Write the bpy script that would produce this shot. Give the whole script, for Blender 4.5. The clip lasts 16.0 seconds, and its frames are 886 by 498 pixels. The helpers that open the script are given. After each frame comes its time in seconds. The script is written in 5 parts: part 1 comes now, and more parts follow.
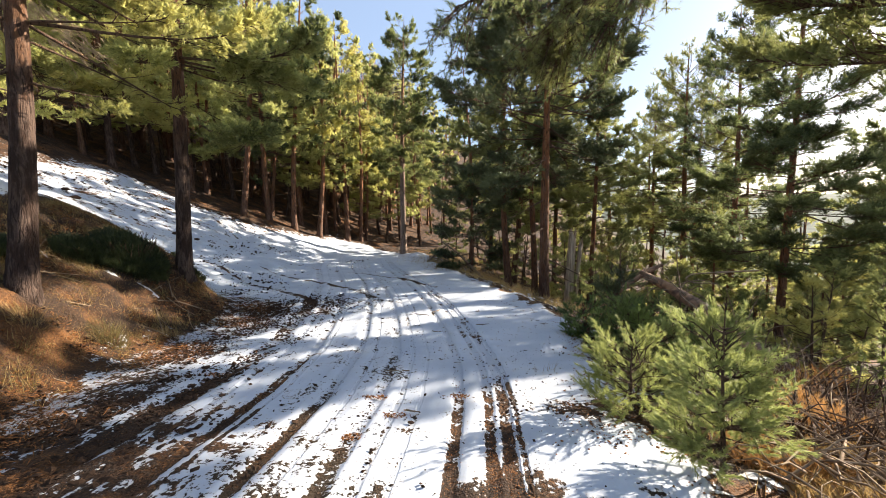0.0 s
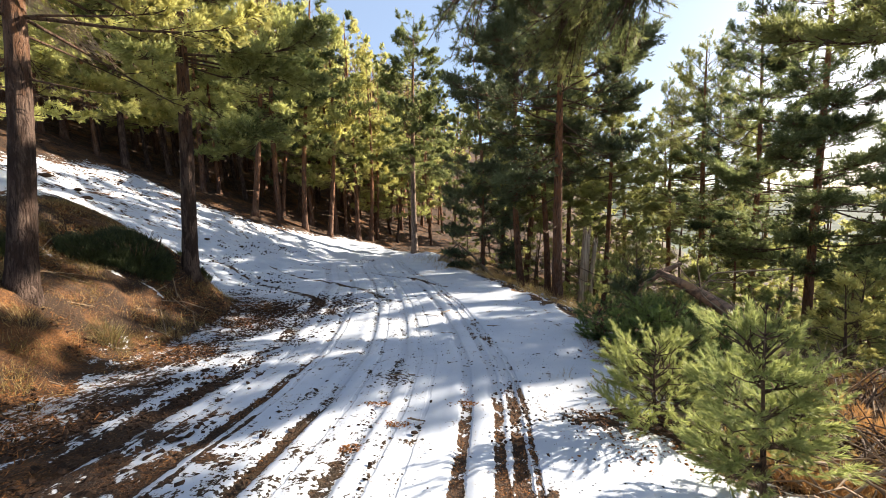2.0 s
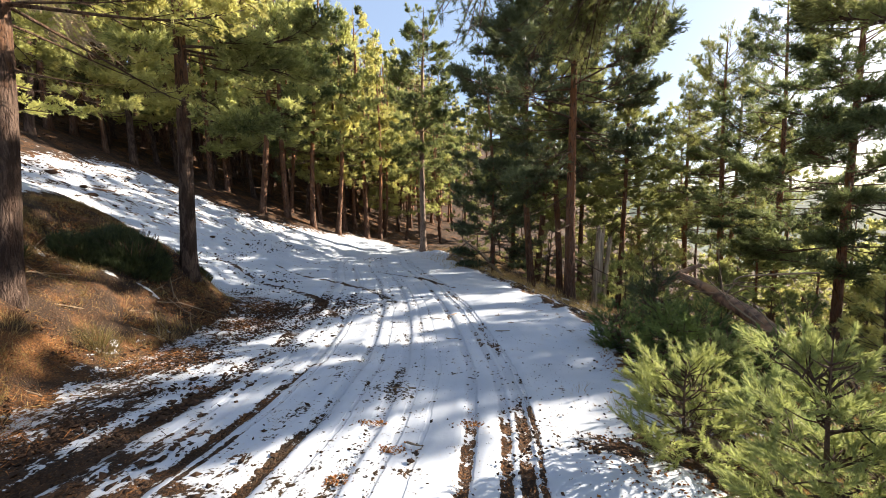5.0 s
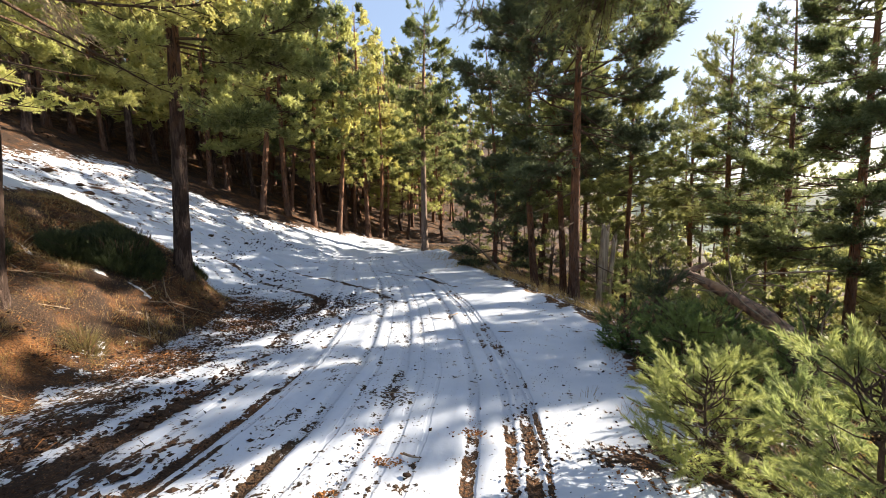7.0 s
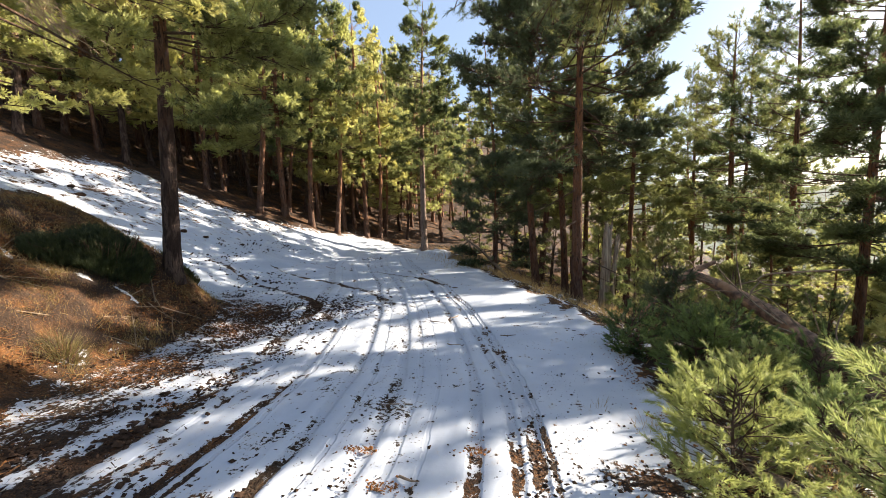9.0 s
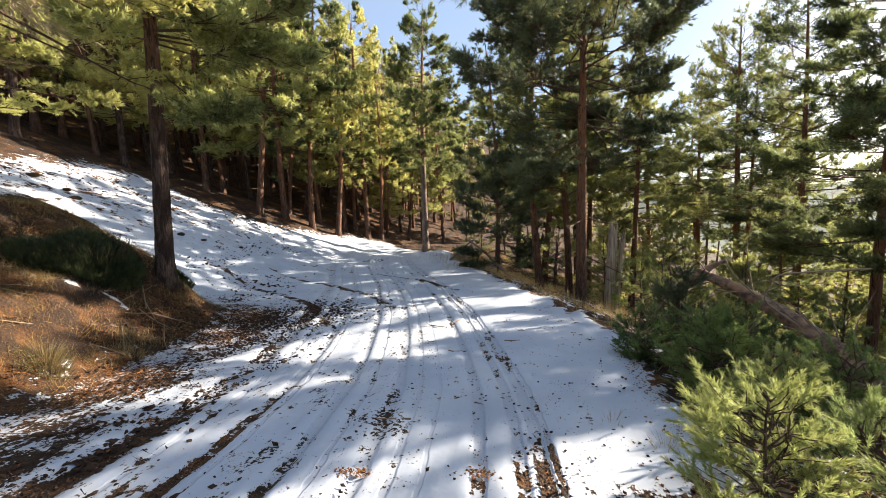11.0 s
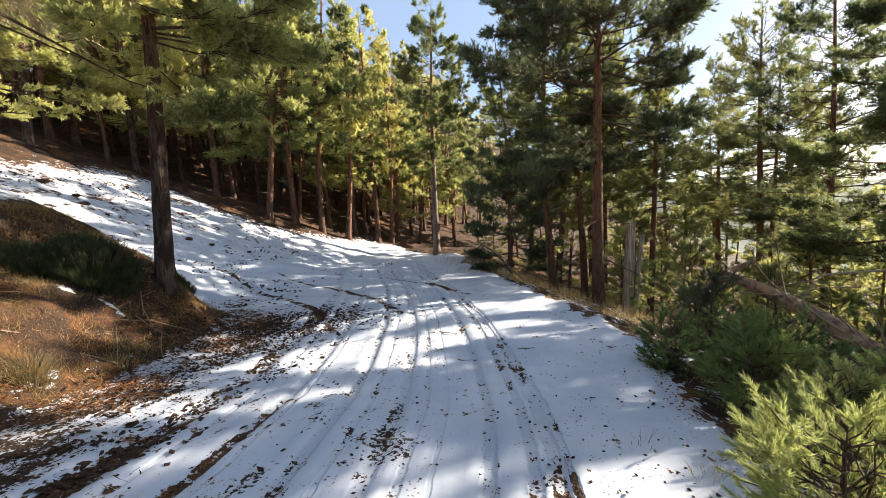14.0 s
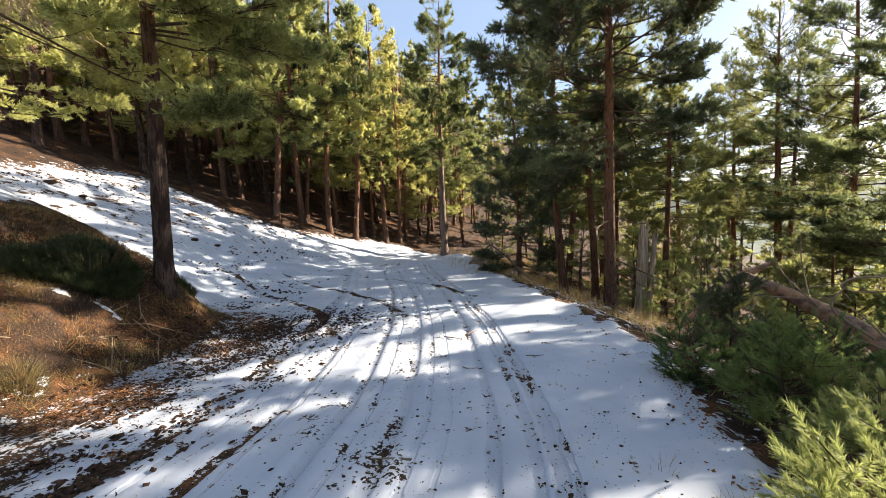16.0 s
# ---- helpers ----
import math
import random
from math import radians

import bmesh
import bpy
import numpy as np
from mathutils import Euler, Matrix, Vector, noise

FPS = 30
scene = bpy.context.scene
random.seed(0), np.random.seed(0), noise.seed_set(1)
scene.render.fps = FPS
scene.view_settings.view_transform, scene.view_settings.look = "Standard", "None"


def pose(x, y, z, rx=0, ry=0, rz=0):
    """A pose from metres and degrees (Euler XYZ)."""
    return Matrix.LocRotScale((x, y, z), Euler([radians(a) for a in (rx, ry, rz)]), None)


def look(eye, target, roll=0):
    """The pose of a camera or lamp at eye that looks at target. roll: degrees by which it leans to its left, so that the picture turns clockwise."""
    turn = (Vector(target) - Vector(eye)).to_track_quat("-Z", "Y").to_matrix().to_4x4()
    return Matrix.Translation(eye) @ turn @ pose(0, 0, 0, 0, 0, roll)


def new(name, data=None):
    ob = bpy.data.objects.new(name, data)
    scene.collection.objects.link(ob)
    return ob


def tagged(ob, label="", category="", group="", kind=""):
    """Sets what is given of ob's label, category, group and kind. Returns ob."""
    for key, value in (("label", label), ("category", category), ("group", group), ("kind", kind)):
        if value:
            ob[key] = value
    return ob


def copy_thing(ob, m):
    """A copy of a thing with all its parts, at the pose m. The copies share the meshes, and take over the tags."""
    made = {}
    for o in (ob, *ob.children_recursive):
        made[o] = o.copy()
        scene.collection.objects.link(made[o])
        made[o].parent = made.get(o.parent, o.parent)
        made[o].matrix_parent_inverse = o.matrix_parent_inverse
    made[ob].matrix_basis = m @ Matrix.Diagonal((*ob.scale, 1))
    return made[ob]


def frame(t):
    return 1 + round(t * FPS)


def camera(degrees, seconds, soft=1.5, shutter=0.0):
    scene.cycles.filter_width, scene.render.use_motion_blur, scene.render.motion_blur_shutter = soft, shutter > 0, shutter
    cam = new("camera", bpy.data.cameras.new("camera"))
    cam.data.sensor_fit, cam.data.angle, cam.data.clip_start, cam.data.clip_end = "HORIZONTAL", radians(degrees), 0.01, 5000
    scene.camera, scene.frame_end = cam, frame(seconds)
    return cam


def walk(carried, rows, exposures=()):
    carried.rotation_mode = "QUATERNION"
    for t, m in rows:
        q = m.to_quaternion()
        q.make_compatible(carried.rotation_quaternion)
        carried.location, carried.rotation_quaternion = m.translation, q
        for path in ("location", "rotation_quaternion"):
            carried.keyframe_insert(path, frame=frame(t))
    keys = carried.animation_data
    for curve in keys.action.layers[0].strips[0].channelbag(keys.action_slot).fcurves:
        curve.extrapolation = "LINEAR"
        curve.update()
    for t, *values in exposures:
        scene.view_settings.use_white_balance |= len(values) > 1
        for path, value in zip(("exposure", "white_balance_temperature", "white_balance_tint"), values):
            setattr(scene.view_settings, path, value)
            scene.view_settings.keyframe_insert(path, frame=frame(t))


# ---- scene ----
cam = camera(94.1, 16.0, soft=0.6)
EV = 2.0
METRES, EYE, TILT, LEAN, TURN = 1.884, 1.5, 0.0, 0.0, 5.3
ROWS = [
    (0.0, 0.0, 0.0, 0.0, -0.08, -3.94, 1.18),
    (0.5, 0.0046, 0.0294, -0.009, 0.32, -3.93, 1.32),
    (1.0, 0.0102, 0.0599, -0.0164, 0.74, -3.93, 1.4),
    (1.5, 0.0173, 0.092, -0.0213, 1.17, -3.9, 1.47),
    (2.0, 0.0246, 0.1249, -0.0218, 1.57, -3.92, 1.48),
    (2.5, 0.0312, 0.1584, -0.0187, 1.91, -3.97, 1.46),
    (3.0, 0.0373, 0.192, -0.0136, 2.21, -4.03, 1.44),
    (3.5, 0.0429, 0.2243, -0.0089, 2.48, -4.08, 1.41),
    (4.0, 0.0473, 0.255, -0.0057, 2.69, -4.15, 1.37),
    (6.5, 0.0568, 0.3975, -0.025, 3.3, -4.34, 1.39),
    (7.0, 0.0558, 0.4291, -0.0322, 3.32, -4.34, 1.44),
    (7.5, 0.0545, 0.461, -0.0375, 3.31, -4.34, 1.51),
    (8.0, 0.0529, 0.4929, -0.0402, 3.3, -4.34, 1.61),
    (8.5, 0.0515, 0.5258, -0.0399, 3.27, -4.34, 1.71),
    (9.0, 0.052, 0.5587, -0.0365, 3.25, -4.36, 1.81),
    (11.5, 0.0621, 0.7094, -0.0362, 3.7, -4.23, 2.48),
    (12.0, 0.0636, 0.7392, -0.0405, 3.92, -4.16, 2.59),
    (12.5, 0.0645, 0.7692, -0.0464, 4.18, -4.06, 2.69),
    (13.0, 0.0669, 0.7994, -0.0527, 4.51, -3.93, 2.79),
    (13.5, 0.0699, 0.8297, -0.0585, 4.85, -3.82, 2.87),
    (14.0, 0.0738, 0.8599, -0.0634, 5.21, -3.71, 2.92),
    (14.5, 0.0792, 0.8901, -0.0656, 5.55, -3.64, 2.98),
    (15.0, 0.0839, 0.9226, -0.0653, 5.88, -3.6, 3.0),
    (15.5, 0.0879, 0.953, -0.0634, 6.19, -3.59, 3.02),
    (16.0, 0.0927, 0.9829, -0.0603, 6.46, -3.66, 3.04),
]
EXPOSURES = [(0.0, EV), (16.0, EV)]
walk(cam, [(t, pose(0, 0, EYE, TILT, LEAN, TURN) @ pose(METRES * x, METRES * y, METRES * z, 90 + pitch, roll, yaw)) for t, x, y, z, yaw, pitch, roll in ROWS], exposures=EXPOSURES)

# ---- light: low winter sun ahead to the right, clear sky ----
SUN_AZ, SUN_EL = 56.0, 20.5
to_sun = Vector((math.sin(radians(SUN_AZ)) * math.cos(radians(SUN_EL)), math.cos(radians(SUN_AZ)) * math.cos(radians(SUN_EL)), math.sin(radians(SUN_EL))))
world = bpy.data.worlds.new("winter_sky")
scene.world = world
world.use_nodes = True
wn, wl = world.node_tree.nodes, world.node_tree.links
sky = wn.new("ShaderNodeTexSky")
sky.sky_type, sky.sun_disc = "NISHITA", False
sky.sun_elevation, sky.sun_rotation = radians(SUN_EL), radians(SUN_AZ)
sky.altitude, sky.air_density, sky.dust_density, sky.ozone_density = 1200.0, 1.0, 3.0, 1.0
haze = wn.new("ShaderNodeMix")
haze.data_type, haze.blend_type = "RGBA", "ADD"
haze.inputs[0].default_value = 1.0
haze.inputs[7].default_value = (2.65, 3.35, 4.65, 1.0)
wl.new(sky.outputs["Color"], haze.inputs[6])
wl.new(haze.outputs[2], wn["Background"].inputs["Color"])
wn["Background"].inputs["Strength"].default_value = 0.031
sun_data = bpy.data.lights.new("sun", "SUN")
sun_data.energy, sun_data.angle, sun_data.color = 5.0, radians(0.55), (1.0, 0.89, 0.74)
sun = new("sun", sun_data)
sun.matrix_world = look(to_sun * 200, (0, 0, 0))


# ---- materials ----
class Mat:
    """A small builder of node materials."""

    def __init__(self, name):
        self.mat = bpy.data.materials.new(name)
        self.mat.use_nodes = True
        self.n, self.l = self.mat.node_tree.nodes, self.mat.node_tree.links
        self.bsdf = self.n["Principled BSDF"]
        self.out = self.n["Material Output"]

    def put(self, socket, value):
        if isinstance(value, bpy.types.NodeSocket):
            self.l.new(value, socket)
        else:
            socket.default_value = value

    def coords(self, kind="Object", scale=(1, 1, 1)):
        c = self.n.new("ShaderNodeTexCoord").outputs[kind]
        m = self.n.new("ShaderNodeMapping")
        m.inputs["Scale"].default_value = scale
        self.l.new(c, m.inputs["Vector"])
        return m.outputs["Vector"]

    def noise(self, vec, scale, detail=4.0, rough=0.55, distort=0.0):
        t = self.n.new("ShaderNodeTexNoise")
        self.put(t.inputs["Vector"], vec)
        t.inputs["Scale"].default_value, t.inputs["Detail"].default_value = scale, detail
        t.inputs["Roughness"].default_value, t.inputs["Distortion"].default_value = rough, distort
        return t.outputs["Fac"]

    def voronoi(self, vec, scale, feature="F1", output="Distance"):
        t = self.n.new("ShaderNodeTexVoronoi")
        t.feature = feature
        self.put(t.inputs["Vector"], vec)
        t.inputs["Scale"].default_value = scale
        return t.outputs[output]

    def math(self, op, a, b=0.0, clamp=False):
        t = self.n.new("ShaderNodeMath")
        t.operation, t.use_clamp = op, clamp
        self.put(t.inputs[0], a)
        self.put(t.inputs[1], b)
        return t.outputs[0]

    def step(self, v, lo, hi, a=0.0, b=1.0):
        t = self.n.new("ShaderNodeMapRange")
        t.interpolation_type = "SMOOTHSTEP"
        self.put(t.inputs["Value"], v)
        t.inputs["From Min"].default_value, t.inputs["From Max"].default_value = lo, hi
        t.inputs["To Min"].default_value, t.inputs["To Max"].default_value = a, b
        return t.outputs["Result"]

    def mix(self, fac, a, b):
        t = self.n.new("ShaderNodeMix")
        t.data_type = "RGBA"
        self.put(t.inputs[0], fac)
        for socket, value in ((t.inputs[6], a), (t.inputs[7], b)):
            self.put(socket, value if isinstance(value, bpy.types.NodeSocket) else (*value, 1.0))
        return t.outputs[2]

    def attr(self, name):
        t = self.n.new("ShaderNodeAttribute")
        t.attribute_name = name
        return t.outputs["Fac"]

    def bump(self, height, strength=0.5, distance=0.02):
        t = self.n.new("ShaderNodeBump")
        t.inputs["Strength"].default_value, t.inputs["Distance"].default_value = strength, distance
        self.put(t.inputs["Height"], height)
        self.l.new(t.outputs["Normal"], self.bsdf.inputs["Normal"])

    def base(self, colour, rough=0.8, spec=0.3):
        self.put(self.bsdf.inputs["Base Color"], colour if isinstance(colour, bpy.types.NodeSocket) else (*colour, 1.0))
        self.put(self.bsdf.inputs["Roughness"], rough)
        self.bsdf.inputs["Specular IOR Level"].default_value = spec
        return self.mat

    def leaf(self, colour, share=0.35):
        """Adds light that shines through."""
        self.base(colour, 0.55, 0.35)
        tr, add = self.n.new("ShaderNodeBsdfTranslucent"), self.n.new("ShaderNodeMixShader")
        self.l.new(colour, tr.inputs["Color"])
        add.inputs[0].default_value = share
        self.l.new(self.bsdf.outputs[0], add.inputs[1])
        self.l.new(tr.outputs[0], add.inputs[2])
        self.l.new(add.outputs[0], self.out.inputs["Surface"])
        return self.mat

    def chance(self):
        return self.n.new("ShaderNodeObjectInfo").outputs["Random"]

    def island(self):
        return self.n.new("ShaderNodeNewGeometry").outputs["Random Per Island"]


def needle_mat(name, deep, fresh, dry=(0.26, 0.19, 0.07), dry_share=0.01, share=0.4, turn=(0.35, 0.68), grain=1.1):
    m = Mat(name)
    p = m.coords("Object")
    clump = m.step(m.noise(p, grain, 2.0), *turn)
    each = m.island()
    fac = m.math("ADD", m.math("MULTIPLY", clump, 0.6), m.math("MULTIPLY", each, 0.4))
    col = m.mix(fac, deep, fresh)
    tree = m.math("SUBTRACT", m.chance(), 0.5)
    col = m.mix(m.step(tree, -0.5, 0.5, 0.0, 0.45), col, (fresh[0] * 1.1, fresh[1] * 0.95, fresh[2] * 0.8))
    col = m.mix(m.step(m.noise(p, 9.0, 1.0), 0.78 - dry_share, 0.80), col, dry)
    return m.leaf(col, share)


# yellow raised to a sunlit tone; the deep colours carry crown shade
NEEDLES = needle_mat("sun_tinted_pine_needles", (0.046, 0.070, 0.022), (0.620, 0.620, 0.230), share=0.60, turn=(0.28, 0.58))
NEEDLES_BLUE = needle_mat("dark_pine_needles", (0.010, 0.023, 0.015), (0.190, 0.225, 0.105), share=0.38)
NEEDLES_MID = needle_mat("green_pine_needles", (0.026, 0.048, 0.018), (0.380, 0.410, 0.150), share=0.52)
NEEDLES_DARK = needle_mat("deep_green_pine_needles", (0.010, 0.032, 0.014), (0.250, 0.340, 0.105), share=0.42, grain=6.0)
NEEDLES_YOUNG = needle_mat("young_pine_needles", (0.020, 0.054, 0.019), (0.450, 0.510, 0.190), share=0.44, grain=7.0)
# darker copy: the shade of backlit crowns is put into the needle colour
NEEDLES_SHADE_TINT = needle_mat("shade_tinted_pine_needles", (0.013, 0.027, 0.013), (0.310, 0.350, 0.135), share=0.55)
BROOM = needle_mat("broom_stems", (0.010, 0.018, 0.008), (0.085, 0.100, 0.034), share=0.25, grain=7.0)
BRACKEN = needle_mat("dead_bracken", (0.15, 0.075, 0.028), (0.42, 0.25, 0.10), share=0.4)
HEATH = needle_mat("heath_grass_blades", (0.075, 0.065, 0.022), (0.26, 0.20, 0.075), share=0.35)
STRAW = needle_mat("dry_grass_blades", (0.26, 0.17, 0.07), (0.50, 0.38, 0.17), share=0.4)


def bark_mat(name, low, high, turn_lo, turn_hi, crack=(0.026, 0.017, 0.013)):
    m = Mat(name)
    q = m.coords("Object")
    p = m.coords("Object", (1.0, 1.0, 0.16))
    warp = m.noise(q, 5.0, 3.0)
    ridge = m.noise(p, 26.0, 6.0, 0.62, 1.2)
    plate = m.noise(m.coords("Object", (1.0, 1.0, 0.30)), 11.0, 3.0, 0.5, 0.8)
    fine = m.noise(q, 90.0, 4.0, 0.65)
    sep = m.n.new("ShaderNodeSeparateXYZ")
    m.l.new(q, sep.inputs[0])
    up = m.step(m.math("ADD", sep.outputs["Z"], m.math("MULTIPLY", warp, 1.6)), turn_lo, turn_hi)
    col = m.mix(up, low, high)
    bent = m.n.new("ShaderNodeMix")
    bent.data_type = "VECTOR"
    bent.inputs[0].default_value = 0.10
    m.l.new(p, bent.inputs[4])
    m.l.new(m.n.new("ShaderNodeTexNoise").outputs["Color"], bent.inputs[5])
    scales = m.voronoi(bent.outputs[1], 22.0, "F1", "Color")
    col = m.mix(m.step(plate, 0.42, 0.60, 0.0, 0.75), col, m.mix(0.5, col, (0.27, 0.19, 0.15)))
    col = m.mix(0.15, col, m.mix(scales, (0.03, 0.018, 0.012), (0.28, 0.16, 0.10)))
    col = m.mix(m.step(fine, 0.35, 0.70, 0.45, 0.0), col, crack)
    furrow = m.step(ridge, 0.36, 0.50)
    col = m.mix(m.math("SUBTRACT", 0.9, m.math("MULTIPLY", furrow, 0.9)), col, crack)
    m.bump(m.math("ADD", m.math("MULTIPLY", ridge, 1.2), m.math("MULTIPLY", fine, 0.25)), 1.0, 0.05)
    return m.base(col, 0.9, 0.15)


BARK = bark_mat("pine_bark", (0.032, 0.020, 0.016), (0.36, 0.165, 0.075), 2.4, 6.0)
BARK_RED = bark_mat("red_pine_bark", (0.11, 0.052, 0.030), (0.36, 0.150, 0.062), 0.5, 5.0)
BARK_PALE = bark_mat("pale_pine_bark", (0.32, 0.24, 0.19), (0.42, 0.23, 0.12), 3.0, 9.0)
TWIG = bark_mat("pine_twig_bark", (0.13, 0.085, 0.055), (0.20, 0.115, 0.06), 1.0, 8.0)


def grey_wood():
    m = Mat("weathered_wood")
    p = m.coords("Object", (1.0, 1.0, 0.05))
    grain = m.noise(p, 45.0, 5.0, 0.6)
    col = m.mix(m.step(grain, 0.3, 0.7), (0.20, 0.145, 0.10), (0.54, 0.43, 0.31))
    col = m.mix(m.step(m.noise(m.coords(), 4.0, 3.0), 0.5, 0.7, 0.0, 0.6), col, (0.22, 0.14, 0.08))
    m.bump(grain, 0.8, 0.02)
    return m.base(col, 0.85, 0.2)


GREY_WOOD = grey_wood()


def log_mat():
    m = Mat("fallen_log_bark")
    p = m.coords()
    col = m.mix(m.step(m.noise(p, 7.0, 4.0), 0.35, 0.65), (0.12, 0.075, 0.055), (0.36, 0.22, 0.14))
    col = m.mix(m.step(m.noise(p, 1.7, 2.0), 0.50, 0.62, 0.0, 0.7), col, (0.42, 0.24, 0.13))
    m.bump(m.noise(p, 30.0, 5.0), 0.7, 0.03)
    return m.base(col, 0.85, 0.2)


LOG_BARK = log_mat()


def clod_mat(name, a, b):
    m = Mat(name)
    col = m.mix(m.step(m.noise(m.coords(), 25.0, 3.0), 0.3, 0.7), a, b)
    col = m.mix(m.math("MULTIPLY", m.island(), 0.6), col, b)
    return m.base(col, 0.95, 0.1)


CLOD = clod_mat("damp_soil_clods", (0.014, 0.009, 0.007), (0.060, 0.035, 0.022))
LITTER = clod_mat("pine_litter", (0.070, 0.030, 0.014), (0.30, 0.130, 0.045))
STICK = clod_mat("dead_sticks", (0.12, 0.085, 0.06), (0.30, 0.22, 0.15))
BLEACHED = clod_mat("bleached_twigs", (0.30, 0.21, 0.13), (0.58, 0.44, 0.29))
STONE = clod_mat("field_stone", (0.16, 0.14, 0.12), (0.34, 0.31, 0.28))


# ---- the lie of the land ----
def ramp(v, lo, hi):
    q = np.clip((v - lo) / (hi - lo), 0.0, 1.0)
    return q * q * (3 - 2 * q)


def soft(v, w):
    """Nought below 0, a straight rise above, with a rounded knee."""
    return w * np.logaddexp(0.0, np.asarray(v, float) / w)


def right_edge(y):
    return np.interp(y, (-6, 2.4, 4.5, 6.5, 7.6, 10.0, 13.0, 18.0, 24.0, 30.0, 40.0), (1.2, 1.12, 1.08, 1.22, 1.05, 0.30, -0.75, -2.6, -3.2, -1.0, 6.0))


def left_edge(y):
    return np.interp(y, (-6, 0.0, 2.5, 4.4, 6.0, 7.3, 8.4, 9.4), (-2.6, -3.2, -3.75, -4.25, -4.5, -4.75, -5.4, -6.6))


def foot(y):
    """Where the hillside begins to rise."""
    return np.interp(y, (-20, 0, 8, 13, 17, 21, 26, 34, 50, 90), (-9.0, -8.5, -7.2, -6.6, -7.0, -6.6, -5.2, -2.0, 10.0, 45.0))


def drift(y):
    """How far the wheel tracks swing to the left."""
    return np.interp(y, (-5, 3.6, 5.0, 6.4, 8.0, 11.0, 15.0, 20.0, 30.0), (0.0, 0.0, -0.12, -0.42, -0.80, -1.75, -3.4, -4.9, -4.0))


def land(x, y):
    """The ground's height."""
    x, y = np.asarray(x, float), np.asarray(y, float)
    z = -0.2 * ramp(y, 1.0, 7.0) + 0.0 * x
    up = soft(foot(y) - x, 0.7)
    z = z + 0.40 * up * (1 - 0.5 * ramp(up, 20.0, 120.0))
    bank = ramp(left_edge(y) - x, -0.1, 1.6) * (1 - ramp(y, 7.5, 9.2))
    z = z + 1.05 * bank
    z = z + 0.45 * ramp(left_edge(y) - x, 1.0, 3.2) * (1 - ramp(y, 6.6, 8.8))
    z = z + 0.12 * soft(-7.5 - x, 0.6) * (1 - ramp(-x, 20.0, 60.0)) + 0.30 * ramp(-x, 5.9, 7.6) * (1 - ramp(y, 9.0, 13.0))
    z = z + 0.34 * np.exp(-((x + 5.7) / 0.85) ** 2 - ((y - 6.9) / 0.95) ** 2)
    z = z - 0.26 * np.exp(-((x + 6.25) / 0.75) ** 2 - ((y - 6.15) / 0.6) ** 2)
    d = soft(x - right_edge(y) - 0.25, 0.25)
    z = z - 0.33 * np.minimum(d, 16.0) - 0.16 * np.clip(d - 16.0, 0, 700.0)
    z = z + 170.0 * ramp(x * 0.55 + y * 0.83, 500.0, 1500.0) * ramp(x, -200.0, 300.0)
    return z


TRACKS = ((-2.04, 0.06, 0.8, 4.7), (-1.90, 0.02, 0.6, 3.6), (-1.44, 0.055, 1.0, 4.0), (-1.22, 0.02, 0.6, 2.5), (-0.95, 0.06, 0.7, 3.4), (-0.74, 0.03, 0.55, 3.1), (-0.55, 0.018, 0.4, 2.4), (-0.21, 0.05, 1.0, 4.0), (0.05, 0.045, 1.0, 3.8), (0.18, 0.055, 1.0, 4.2), (0.265, 0.022, 1.0, 4.3), (-2.72, 0.12, 1.0, 4.4), (-2.40, 0.03, 0.6, 3.2))


def spaced(lo, a, b, hi, fine, grow):
    mid = list(np.arange(a, b + fine / 2, fine))
    s, v = fine, b
    while v < hi:
        s *= grow
        v += s
        mid.append(v)
    s, v, low = fine, a, []
    while v > lo:
        s *= grow
        v -= s
        low.append(v)
    return np.array(low[::-1] + mid)


def mesh_of(name, verts, faces, smooth=True):
    """A mesh from arrays of corners and of triangles or quads."""
    verts, faces = np.asarray(verts, np.float32), np.asarray(faces, np.int32)
    k = faces.shape[1]
    me = bpy.data.meshes.new(name)
    me.vertices.add(len(verts))
    me.vertices.foreach_set("co", verts.ravel())
    me.loops.add(faces.size)
    me.loops.foreach_set("vertex_index", faces.ravel())
    me.polygons.add(len(faces))
    me.polygons.foreach_set("loop_start", np.arange(0, faces.size, k, dtype=np.int32))
    me.polygons.foreach_set("use_smooth", np.full(len(faces), smooth))
    me.update(calc_edges=True)
    return me


def noise2(x, y, scale, seed=0):
    """Smooth noise from summed waves, about -1 to 1."""
    r = np.random.RandomState(seed)
    out = 0.0
    for i in range(7):
        a, f, p = r.uniform(0, 6.28), r.uniform(0.6, 1.7) * scale, r.uniform(0, 6.28)
        out = out + np.sin((x * np.cos(a) + y * np.sin(a)) * f + p + 1.3 * np.sin((x * np.sin(a) - y * np.cos(a)) * f * 0.7 + p * 2))
    return out / 4.0


gx, gy = spaced(-2600, -6.6, 2.4, 2600, 0.055, 1.10), spaced(-1500, 1.0, 11.0, 3200, 0.055, 1.09)
GX, GY = np.meshgrid(gx, gy)
GZ = land(GX, GY)
U = GX - drift(GY)
near_road = ramp(GX - left_edge(GY), -0.6, 0.3) * (1 - ramp(GX - right_edge(GY), -0.2, 0.3)) * (1 - ramp(GY, 14, 22))
for u, w, deep, _ in TRACKS:
    GZ = GZ - 0.028 * deep * np.exp(-((U - u) / (w * 0.9)) ** 2) * near_road
    GZ = GZ + 0.013 * deep * (np.exp(-((U - u - w * 1.9) / (w * 0.7)) ** 2) + np.exp(-((U - u + w * 1.9) / (w * 0.7)) ** 2)) * near_road
off_road = 1 - near_road
